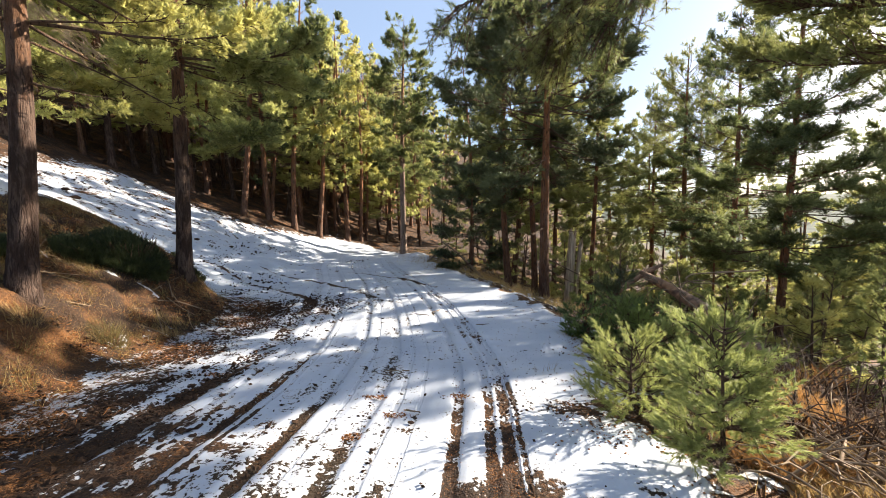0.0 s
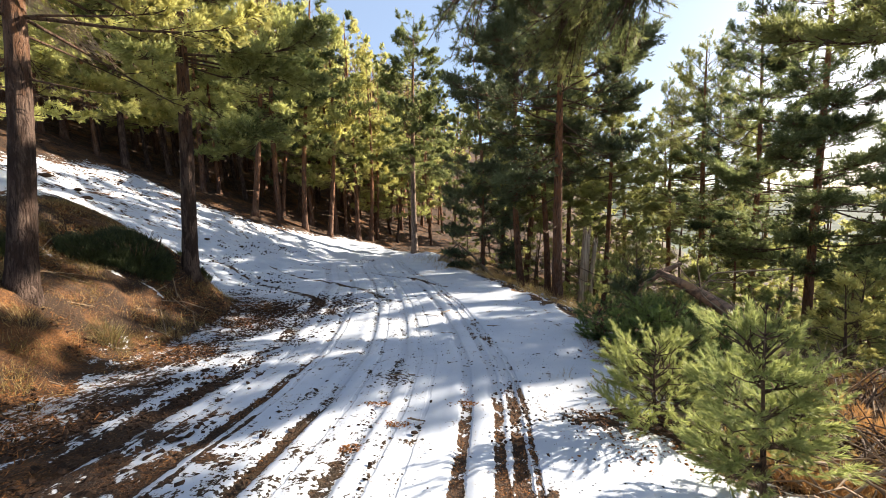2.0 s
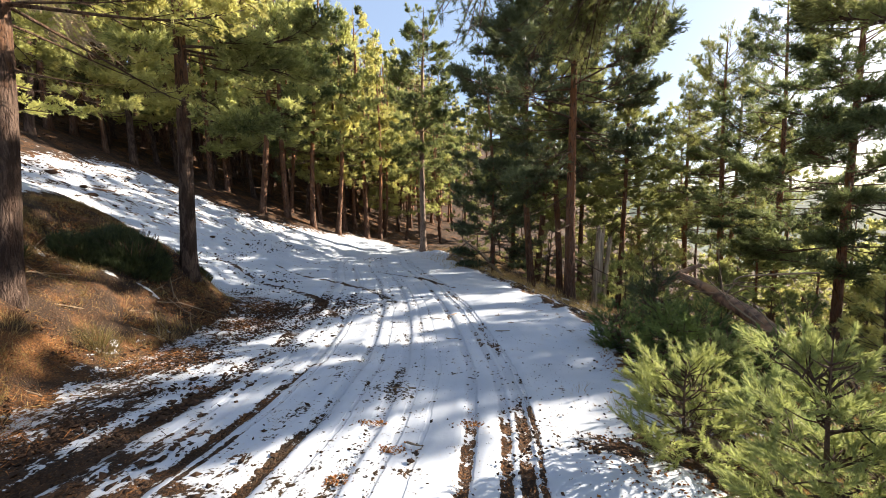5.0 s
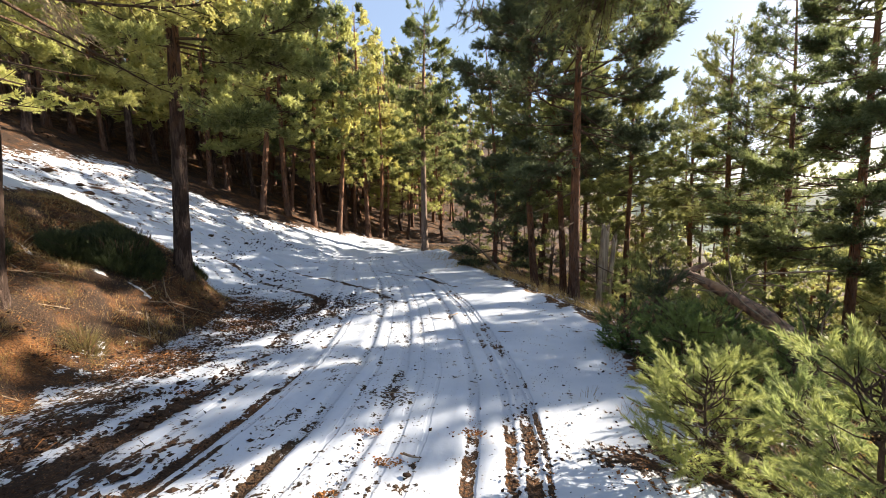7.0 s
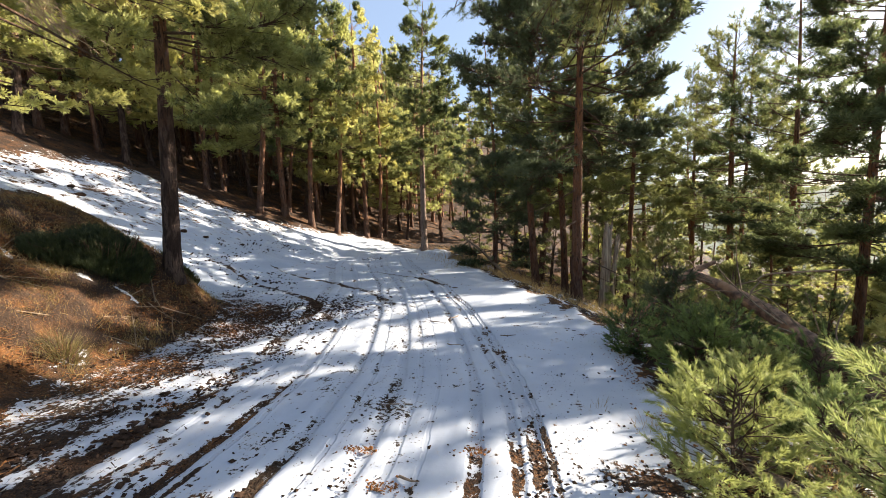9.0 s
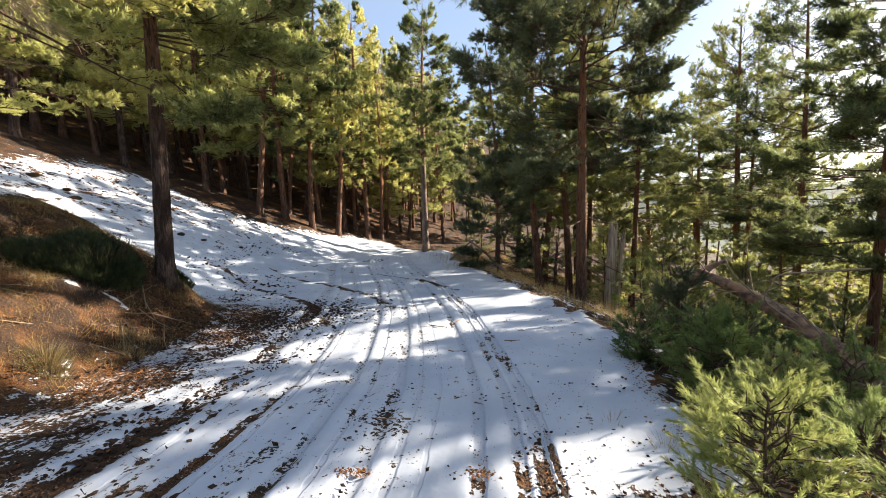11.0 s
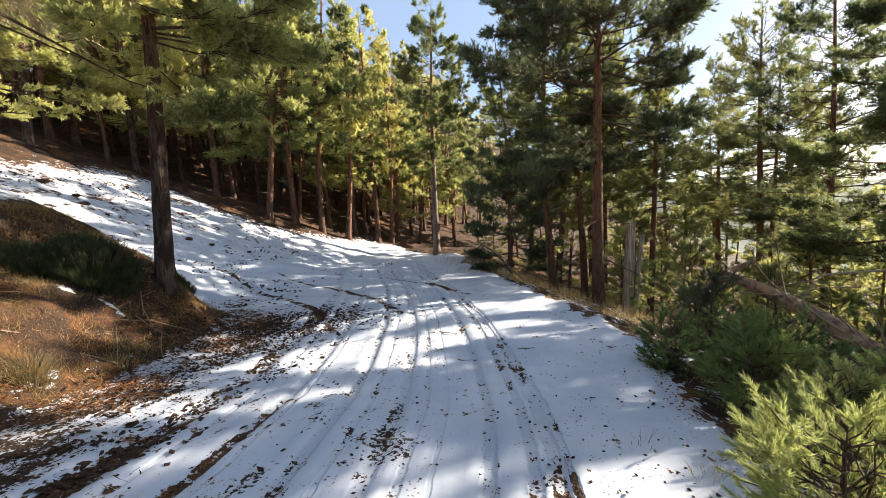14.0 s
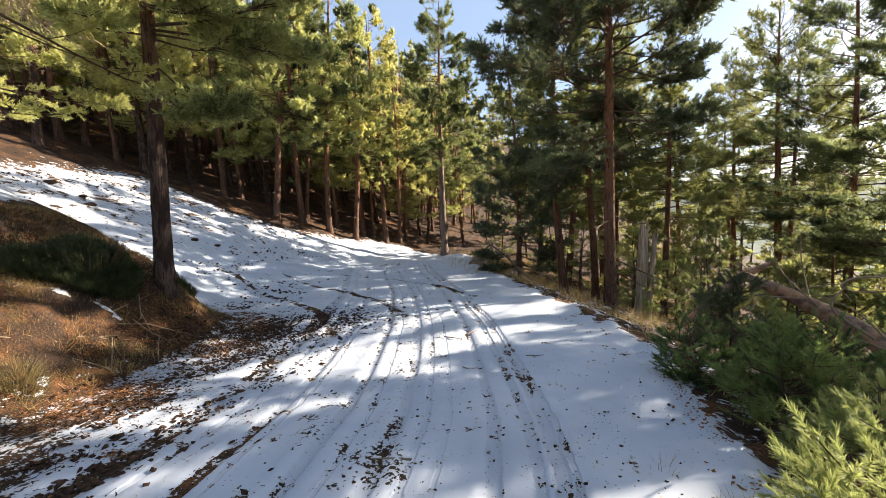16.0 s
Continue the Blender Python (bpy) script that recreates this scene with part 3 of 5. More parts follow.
side_pine = pine(rs(17), "pine_tree", 9.0, 0.15, 1.1, 3.3, 17, 9000, (16, 0.07, 0.017, 0.11), BARK, NEEDLES, puff=16, trunk_detail=(16, 30, 0.02), pitch=(-2, 45))
r = rs(18)
n = 220
t0 = r.uniform(0, 1, n)[:, None]
p0 = np.array([1.4, -0.5, 2.85]) * (1 - t0) + np.array([2.95, -0.3, 1.75]) * t0 + r.normal(size=(n, 3)) * np.array([0.12, 0.25, 0.12])
d = np.array([0.42, -0.1, -0.42]) * r.uniform(0.5, 1.3, (n, 1)) + r.normal(size=(n, 3)) * 0.12
part("dead_bough", mesh_of("dead_bough", *tubes(np.stack((p0, p0 + d * 0.5 + r.normal(size=(n, 3)) * 0.03 + np.array([0, 0, 0.04]), p0 + d), 1), np.tile((0.010, 0.007, 0.003), (n, 1)), 3)), BLEACHED, side_pine, "bleached dead twigs hanging from a limb")["kind"] = "stuff"
tagged(stand(side_pine, -9.85, 7.2, dz=0.15), "sunlit pine with low limbs above the bank", "tree", "pines by the track")


def towards_track(angle, h):
    """Limbs over the track stay long, the others short."""
    west = max(0.0, math.cos(angle - math.radians(150)))
    return 0.3 if h < 5.5 else 0.3 + 0.4 * west


over_pine = pine(rs(15), "pine_tree", 9.0, 0.2, 3.4, 4.2, 16, 3600, (32, 0.062, 0.0068, 0.11), BARK_RED, NEEDLES_BLUE, dead_lo=2.2, pitch=(8, 40), keep=towards_track, trunk_detail=(24, 40, 0.02), per_whorl=5.0)


def bough(r, root, points, twigs, shoots, leaf, droop=0.35, width=0.5):
    """A long limb of a pine with hanging twigs, its needles a part of their own."""
    points = np.array(points, float)
    q = np.linspace(0, 1, 22)
    at_q = lambda v: np.stack([np.interp(v, np.linspace(0, 1, len(points)), points[:, i]) for i in range(3)], -1)
    line = at_q(q) + np.stack((0.03 * np.sin(q * 17), 0.03 * np.sin(q * 13 + 1), 0.02 * np.sin(q * 19)), -1)
    pieces = [tubes(line[None], (0.034 - 0.028 * q)[None], 8)]
    v = 0.30 + 0.70 * r.uniform(0, 1, twigs)
    start = at_q(v)
    ahead = unit(at_q(np.minimum(v + 0.04, 1.0)) - at_q(v - 0.04))
    side = unit(np.cross(ahead, np.array([0, 0, 1.0]))) * r.choice((-1, 1), (twigs, 1))
    d = unit(ahead * r.uniform(0.3, 1.0, (twigs, 1)) + side * r.uniform(0.2, 1.0, (twigs, 1)) + np.array([0, 0, 1.0]) * r.uniform(-droop * 2.2, 0.25, (twigs, 1)))
    ln = width * r.uniform(0.5, 1.5, (twigs, 1))
    mid, end = start + d * ln * 0.5, start + d * ln + np.array([0, 0, -droop]) * ln * 0.5
    pieces.append(tubes(np.stack((start, mid, end), 1), np.tile((0.009, 0.006, 0.003), (twigs, 1)), 5))
    k = r.randint(0, twigs, shoots)
    f = r.uniform(0.15, 1.0, (shoots, 1)) ** 0.7
    at = np.where(f < 0.5, start[k] + (mid - start)[k] * f * 2, mid[k] + (end - mid)[k] * (f * 2 - 1)) + r.normal(size=(shoots, 3)) * 0.03
    way = unit((end - start)[k] * 0.7 / ln[k] + r.normal(size=(shoots, 3)) * 0.75 + np.array([0, 0, 0.1]))
    tips = at + way * 0.09
    pieces.append(tubes(np.stack((at - way * 0.05, at, tips), 1), np.tile((0.004, 0.003, 0.002), (shoots, 1)), 3))
    part("bough", mesh_of("pine_bough", *join(*pieces)), TWIG, root)
    part("bough_needles", mesh_of("bough_needles", *needles(r, at, way, 42, 0.055, 0.0044, 0.10, (35, 85)), smooth=False), leaf, root)


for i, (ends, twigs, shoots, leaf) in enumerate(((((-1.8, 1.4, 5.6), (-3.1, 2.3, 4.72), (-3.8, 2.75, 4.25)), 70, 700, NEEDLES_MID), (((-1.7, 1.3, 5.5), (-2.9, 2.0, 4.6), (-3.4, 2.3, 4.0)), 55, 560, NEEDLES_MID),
                                                 (((-2.2, 1.7, 5.7), (-3.5, 2.5, 4.9), (-4.6, 2.7, 4.6)), 55, 520, NEEDLES_SHADE_TINT), (((-1.9, 2.0, 5.7), (-3.1, 2.9, 4.8), (-3.7, 3.1, 4.2)), 60, 580, NEEDLES_MID))):
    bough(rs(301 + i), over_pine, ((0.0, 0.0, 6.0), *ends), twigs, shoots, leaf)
tagged(stand(over_pine, 4.4, 1.5), "pine whose long limbs hang over the track", "tree", "pines by the track")

# backlit crown, its darkness put into the needle colour
edge_pine = pine(rs(16), "pine_tree", 9.6, 0.14, 3.7, 2.9, 17, 9500, (18, 0.068, 0.013, 0.11), BARK_RED, NEEDLES_SHADE_TINT, dead_lo=3.2, trunk_detail=(16, 30, 0.02), puff=5)
tagged(stand(edge_pine, 5.3, 3.6), "pine with a crown coloured dark as if backlit, beside the young pines", "tree", "pines by the track")

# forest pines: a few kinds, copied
# form 1's greener needles stand in for shade low in the wood
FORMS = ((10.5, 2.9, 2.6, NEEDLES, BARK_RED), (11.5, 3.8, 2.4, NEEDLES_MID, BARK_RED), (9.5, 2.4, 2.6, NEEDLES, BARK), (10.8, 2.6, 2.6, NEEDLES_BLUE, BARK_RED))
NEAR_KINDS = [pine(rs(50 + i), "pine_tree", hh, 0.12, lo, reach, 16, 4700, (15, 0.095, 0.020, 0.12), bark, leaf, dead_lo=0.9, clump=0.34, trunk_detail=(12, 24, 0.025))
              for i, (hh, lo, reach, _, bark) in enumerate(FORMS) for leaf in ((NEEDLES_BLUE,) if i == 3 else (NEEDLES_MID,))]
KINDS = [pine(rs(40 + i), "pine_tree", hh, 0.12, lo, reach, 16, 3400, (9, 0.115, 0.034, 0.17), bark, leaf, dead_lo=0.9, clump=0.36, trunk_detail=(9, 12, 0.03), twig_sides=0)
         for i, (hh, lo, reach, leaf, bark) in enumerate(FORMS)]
FAR_KINDS = [pine(rs(60 + i), "pine_tree", hh, 0.12, lo, reach, 9, 300, (8, 0.22, 0.085, 0.28), bark, leaf, dead_lo=0.9, clump=0.4, trunk_detail=(6, 7, 0.03), per_whorl=3, twig_sides=0)
             for i, (hh, lo, reach, leaf, bark) in enumerate(FORMS)]
placed, distant = [], []


def forest_pine(kinds, kind, x, y, turn, size, label="slender forest pine with a bare lower trunk", group="pines of the hillside wood"):
    if kinds is FAR_KINDS and math.hypot(x, y) > 31.0:
        placed.append((x, y))
        distant.append((kind, pose(x, y, float(land(x, y)), 0, 0, turn) @ Matrix.Diagonal((size, size, size, 1))))
        return None
    ob = copy_thing(kinds[kind], pose(x, y, float(land(x, y)), 0, 0, turn))
    ob.scale = (size, size, size)
    tagged(ob, label, "tree", group)
    placed.append((x, y))
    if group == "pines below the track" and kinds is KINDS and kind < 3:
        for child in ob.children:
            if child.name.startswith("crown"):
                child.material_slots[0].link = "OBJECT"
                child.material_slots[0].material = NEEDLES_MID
    return ob


pick = random.Random(5)
FRONT = ((-18.4, 18.2), (-16.4, 13.1), (-15.2, 16.0), (-11.1, 18.5), (-10.6, 19.9), (-9.6, 20.6), (-8.6, 21.3), (-7.6, 23.0), (-7.0, 24.6), (-6.0, 25.8), (-4.0, 27.0), (-13.4, 18.2))
for x, y in FRONT:
    forest_pine(KINDS, pick.randrange(3), x, y, pick.uniform(0, 360), pick.uniform(1.08, 1.25) if x < -7.5 else pick.uniform(0.75, 0.9))
tries = 0
while len(placed) < 400 and tries < 16000:
    tries += 1
    y = pick.uniform(10, 70)
    x = pick.uniform(-48, 20)
    edge = np.interp(y, (-30, 8, 13, 18.5, 21, 26, 34, 50, 70), (-17, -17.0, -18.0, -13.0, -9.5, -6.0, -4.0, -3.5, -3.0))
    gap = 1.0 if math.hypot(x, y) < 38 else 1.5
    if x > edge or min((x - a) ** 2 + (y - c) ** 2 for a, c in placed) < gap ** 2 or math.hypot(x, y) > 68:
        continue
    close = math.hypot(x, y) < 20.0
    forest_pine(KINDS if close else FAR_KINDS, pick.choice((0, 1, 2, 2, 0, 3)), x, y, pick.uniform(0, 360), pick.uniform(0.85, 1.2) if x < -7 else pick.uniform(0.7, 0.9))
# close ranks behind the wood's edge
tries = 0
while len(placed) < 450 and tries < 6000:
    tries += 1
    y = pick.uniform(12, 36)
    x = float(np.interp(y, (8, 13, 18.5, 21, 26, 34, 50), (-17.0, -18.0, -13.0, -9.5, -6.0, -1.0, 10.0))) - pick.uniform(0.4, 11)
    if x < -9.0 and min((x - a) ** 2 + (y - c) ** 2 for a, c in placed) > 0.75 ** 2:
        forest_pine(FAR_KINDS, pick.choice((0, 1, 1, 1, 2)), x, y, pick.uniform(0, 360), pick.uniform(0.75, 1.0))
# thin trunks where the track bends out of sight
tries = count = 0
while count < 26 and tries < 6000:
    tries += 1
    x, y = pick.uniform(-9.5, 0.5), pick.uniform(23.5, 36)
    if x > -6.6 + 0.34 * (y - 23.5) or min((x - a) ** 2 + (y - c) ** 2 for a, c in placed) < 0.7 ** 2:
        continue
    forest_pine(FAR_KINDS, 1, x, y, pick.uniform(0, 360), pick.uniform(0.78, 1.0))
    count += 1
# downhill side
SLOPE = ((0.95, 14.3, 1, 1.0), (1.9, 15.0, 1, 0.95), (3.9, 15.4, 1, 0.85), 
         (1.5, 20.0, 0, 1.25), (-0.5, 19.0, 3, 0.93), (0.4, 22.4, 3, 1.05), (3.2, 21.5, 0, 1.3), (5.2, 22.5, 0, 1.3),
         (8.0, 27.0, 1, 1.2), (15.0, 26.0, 2, 1.3), (-0.5, 30.0, 2, 1.0), (3.0, 33.0, 1, 1.1), (11.0, 27.0, 0, 1.15), (14.0, 15.0, 0, 1.2), (17.0, 18.0, 2, 1.2))
for x, y, kind, size in SLOPE:
    forest_pine(NEAR_KINDS if math.hypot(x, y) < 16 else KINDS, kind, x, y, pick.uniform(0, 360), size, "pine rooted on the slope below the track", "pines below the track")
for i in range(45):
    x, y = pick.uniform(4, 60), pick.uniform(22, 75)
    if x < float(right_edge(y)) + 6 or min((x - a) ** 2 + (y - c) ** 2 for a, c in placed) < 3.0 ** 2:
        continue
    forest_pine(FAR_KINDS, pick.randrange(4), x, y, pick.uniform(0, 360), pick.uniform(0.8, 1.15), "pine rooted on the slope below the track", "pines below the track")

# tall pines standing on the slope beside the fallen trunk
# the ones at x 12.9 and 15.2 are unseen, added to shade the track
for i, (x, y, hh, rad, lo, reach, shoots, leaf, lean) in enumerate(((7.7, 11.4, 12.6, 0.115, 3.0, 2.6, 11500, NEEDLES_SHADE_TINT, 0), (9.45, 16.8, 13.4, 0.14, 3.4, 3.2, 9500, NEEDLES_SHADE_TINT, 0), (9.1, 19.6, 13.3, 0.17, 5.4, 2.9, 6500, NEEDLES_MID, 2.2),
                                                                   (9.75, 20.3, 12.4, 0.12, 5.8, 2.2, 3600, NEEDLES_MID, 1.0), (9.2, 23.3, 12.6, 0.14, 5.0, 2.9, 6500, NEEDLES_SHADE_TINT, 1.5), (12.9, 13.2, 15.0, 0.15, 2.8, 2.4, 6500, NEEDLES_SHADE_TINT, 0), (15.2, 14.9, 16.2, 0.16, 2.8, 2.4, 6500, NEEDLES_SHADE_TINT, 0),
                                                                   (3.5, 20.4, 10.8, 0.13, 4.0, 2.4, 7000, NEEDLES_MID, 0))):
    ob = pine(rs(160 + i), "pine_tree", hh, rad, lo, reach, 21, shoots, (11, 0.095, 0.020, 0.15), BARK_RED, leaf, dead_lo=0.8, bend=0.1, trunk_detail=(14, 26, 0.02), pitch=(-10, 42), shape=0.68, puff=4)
    tagged(stand(ob, x, y, lean=(0, lean)), "tall red-barked pine of the slope, two of them unseen and added for shade", "tree", "pines below the track")
    placed.append((x, y))
for x, y, size in ((10.6, 13.2, 0.46), (12.2, 15.6, 0.5), (13.5, 17.4, 0.55), (11.2, 18.2, 0.55), (9.6, 12.2, 0.4), (14.6, 18.2, 0.55)):
    forest_pine(KINDS, 0, x, y, 77 * x, size, "smaller sunlit pine among the tall ones down the slope", "small pines down the slope")
dark_pine = pine(rs(171), "pine_tree", 4.3, 0.06, 0.6, 1.7, 12, 3000, (13, 0.095, 0.020, 0.14), BARK_RED, NEEDLES_BLUE, bend=0.1, trunk_detail=(10, 14, 0.02), pitch=(-14, 40), shape=0.6, puff=4)
tagged(stand(dark_pine, -0.35, 15.6), "low dark-green pine with boughs near the ground", "tree", "pines below the track")
low = random.Random(23)
count = 0
while count < 22:
    x, y = low.uniform(5, 20), low.uniform(14, 34)
    if x < float(right_edge(y)) + 5.5 or min((x - a) ** 2 + (y - c) ** 2 for a, c in placed) < 1.5 ** 2:
        continue
    forest_pine(KINDS, low.randrange(3), x, y, low.uniform(0, 360), low.uniform(0.36, 0.55), "smaller sunlit pine among the tall ones down the slope", "small pines down the slope")
    count += 1

# the wood farther off, one mass
gathered = {}
for kind, m in distant:
    for child in FAR_KINDS[kind].children:
        me = child.data
        co, tri = np.empty(len(me.vertices) * 3), np.empty(len(me.loops), int)
        me.vertices.foreach_get("co", co)
        me.loops.foreach_get("vertex_index", tri)
        mm = np.array(m)
        gathered.setdefault(me.materials[0].name, []).append((co.reshape(-1, 3) @ mm[:3, :3].T + mm[:3, 3], tri, np.array([p.loop_total for p in me.polygons])))
far_wood = new("far_wood")
tagged(far_wood, "dense dark pine wood farther up the hillside and beyond the bend", "woodland", kind="stuff")
for mat_name, lots in gathered.items():
    at, corners, sizes, first = [], [], [], 0
    for co, tri, total in lots:
        at.append(co)
        corners.append(tri + first)
        sizes.append(total)
        first += len(co)
    at, corners, sizes = np.concatenate(at), np.concatenate(corners), np.concatenate(sizes)
    me = bpy.data.meshes.new("far_wood")
    me.vertices.add(len(at))
    me.vertices.foreach_set("co", at.ravel())
    me.loops.add(len(corners))
    me.loops.foreach_set("vertex_index", corners)
    me.polygons.add(len(sizes))
    me.polygons.foreach_set("loop_start", np.concatenate(([0], np.cumsum(sizes)[:-1])))
    me.update(calc_edges=True)
    me.materials.append(bpy.data.materials[mat_name])
    ob = new("foliage" if "needles" in mat_name else "branchwork" if "twig" in mat_name else "trunks", me)
    ob.parent = far_wood
    ob["kind"] = "stuff"

# ---- young pines on the verge ----
YOUNG = ((1.23, 3.44, 0.74, 0.34, NEEDLES_YOUNG, "small bright young pine on the bare verge"), (1.47, 2.58, 1.22, 0.30, NEEDLES_YOUNG, "bright green young pine below the verge"),
         (1.55, 6.3, 0.58, 0.34, NEEDLES_DARK, "low bushy young pine at the snow's edge"), (1.86, 5.35, 0.82, 0.46, NEEDLES_DARK, "dense dark young pine at the snow's edge"),
         (2.30, 5.75, 0.95, 0.48, NEEDLES_DARK, "dense dark young pine at the snow's edge"), (2.35, 7.4, 1.35, 0.36, NEEDLES_BLUE, "dark young pine near the broken trunk"),
         (1.90, 4.55, 0.80, 0.36, NEEDLES_YOUNG, "bright young pine with an upright leader below the verge"),
         (1.95, 3.7, 0.62, 0.38, NEEDLES_YOUNG, "low bright young pine below the verge"), (2.45, 4.7, 0.85, 0.45, NEEDLES_DARK, "dense dark young pine at the snow's edge"))
for i, (x, y, hh, reach, leaf, label) in enumerate(YOUNG):
    ob = pine(rs(80 + i), "young_pine", hh, 0.008 + 0.008 * hh, 0.26 * hh, reach, 7, int((130 + 170 * hh) * (1.3 if leaf is NEEDLES_DARK else 1.0)), (66, 0.042, 0.0042, 0.10, (25, 75)), TWIG, leaf, shape=0.85, pitch=(-4, 40), bend=0.25, inner=0.12,
              trunk_detail=(8, 10, 0.02, 0.2), per_whorl=5.0, thin=0.7, puff=2.2)
    tagged(stand(ob, x, y, dz=0.02), label, "young pine", "young pines on the verge")
THICKET = [pine(rs(95 + i), "young_pine", hh, 0.05, 0.35, reach, 9, 620, (15, 0.085, 0.016, 0.13), TWIG, leaf, shape=0.7, pitch=(-2, 50), trunk_detail=(8, 10, 0.02), per_whorl=5.0, dead_lo=0.1)
           for i, (hh, reach, leaf) in enumerate(((2.8, 1.25, NEEDLES), (3.6, 1.45, NEEDLES_MID), (2.2, 1.1, NEEDLES_YOUNG)))]
for x, y, kind, size in ((5.4, 7.2, 0, 0.7), (6.6, 7.4, 1, 0.7), (3.4, 12.6, 2, 0.8), (6.3, 10.2, 2, 0.8), (7.8, 9.2, 0, 0.8), (4.6, 13.6, 1, 0.8), (7.5, 15.5, 1, 0.9), (5.9, 4.9, 2, 0.7), (7.2, 6.2, 0, 0.8), (9.0, 12.2, 1, 0.8),
                         (6.2, 13.2, 2, 0.9), (8.8, 17.5, 0, 1.1), (11.5, 12.0, 1, 0.9), (4.3, 18.5, 1, 1.0), (12.0, 16.5, 0, 1.1),
                         (2.7, 13.6, 0, 0.8), (3.3, 16.4, 0, 1.0), (1.7, 17.4, 0, 0.9), (5.2, 15.6, 2, 1.1), (6.6, 17.2, 0, 1.1), (2.2, 21.3, 0, 1.2), (5.4, 11.6, 0, 0.8), (4.9, 20.6, 0, 1.3), (9.8, 13.8, 0, 1.0),
                         (-1.5, 24.0, 1, 0.9), (-0.2, 26.0, 1, 1.2), (1.2, 25.0, 0, 1.3), (-2.7, 28.5, 1, 1.1), (3.4, 11.2, 1, 0.55), (7.4, 13.4, 2, 1.0), (7.5, 9.8, 0, 1.0), (9.6, 9.4, 1, 1.0), (6.1, 6.2, 2, 0.75), (8.6, 7.6, 0, 0.95), (5.6, 12.6, 1, 0.75)):
    ob = copy_thing(THICKET[kind], pose(x, y, float(land(x, y)), 0, 0, pick.uniform(0, 360)))
    ob.scale = (size, size, size)
    tagged(ob, "bushy young pine in the thicket down the slope", "young pine", "young pines down the slope")
for k in NEAR_KINDS + KINDS + FAR_KINDS + THICKET:
    for o in (*k.children_recursive, k):
        bpy.data.objects.remove(o)


# ---- dead wood ----
def bent_tube(r, points, radii, sides=14, steps=8, rough=0.06):
    """A lumpy tube through a few corner points."""
    points, radii = np.array(points, float), np.array(radii, float)
    s = np.linspace(0, len(points) - 1, (len(points) - 1) * steps + 1)
    i = np.arange(len(points))
    path = np.stack([np.interp(s, i, points[:, k]) for k in range(3)], -1)
    for _ in range(3):
        path[1:-1] = (path[:-2] + 2 * path[1:-1] + path[2:]) / 4
    rad = np.interp(s, i, radii)
    v, f = tubes(path[None], rad[None], sides)
    v = v.reshape(len(s), sides, 3)
    v = path[:, None] + (v - path[:, None]) * (1 + rough * r.normal(size=(len(s), sides, 1)))
    return path, (v.reshape(-1, 3), f)


def snag():
    """A broken grey trunk, split lengthwise, with a jagged head."""
    r = rs(21)
    root = new("broken_trunk")
    for name, dx, dy, rad, height, lean in (("trunk", 0.0, 0.0, 0.095, 1.78, (0.10, 0.02)), ("splinter", 0.13, 0.04, 0.050, 1.60, (0.16, 0.0))):
        sides, rings = 18, 26
        q = np.linspace(0, 1, rings)
        a = np.linspace(0, 2 * np.pi, sides, endpoint=False)
        tear = 0.16 * np.abs(np.sin(a * 1.5 + dx * 9)) + 0.07 * r.uniform(size=sides)
        hgt = q[:, None] * (height - tear[None] * q[:, None] ** 6) - 0.12
        rr = rad * (1 - 0.22 * q[:, None]) * (1 + 0.25 * np.exp(-q[:, None] * height / 0.2)) * (1 + 0.10 * np.sin(3 * a + 1)[None] + 0.05 * r.normal(size=sides)[None])
        x = dx + lean[0] * q[:, None] * height * 0.6 + rr * np.cos(a)[None]
        y = dy + lean[1] * q[:, None] * height + rr * np.sin(a)[None]
        v = np.stack((x, y, hgt), -1).reshape(-1, 3)
        i = np.arange(rings * sides).reshape(rings, sides)
        f = np.stack((i[:-1], np.roll(i, -1, 1)[:-1], np.roll(i, -1, 1)[1:], i[1:]), -1).reshape(-1, 4)
        top = np.array([(dx + lean[0] * height * 0.6, dy + lean[1] * height, height - 0.3)])
        k = len(v)
        lid = np.stack((i[-1], np.roll(i[-1], -1), np.full(sides, k), np.full(sides, k)), -1)
        me = mesh_of("snag_" + name, np.concatenate((v, top)), f)
        bm = bmesh.new()
        bm.from_mesh(me)
        bm.verts.ensure_lookup_table()
        for s in range(sides):
            bm.faces.new((bm.verts[int(lid[s, 0])], bm.verts[int(lid[s, 1])], bm.verts[k]))
        bm.to_mesh(me)
        bm.free()
        part(name, me, GREY_WOOD, root)
    tagged(stand(root, 2.65, 12.95, size=1.48), "broken weathered grey pine trunk with a split head", "dead trunk")


snag()


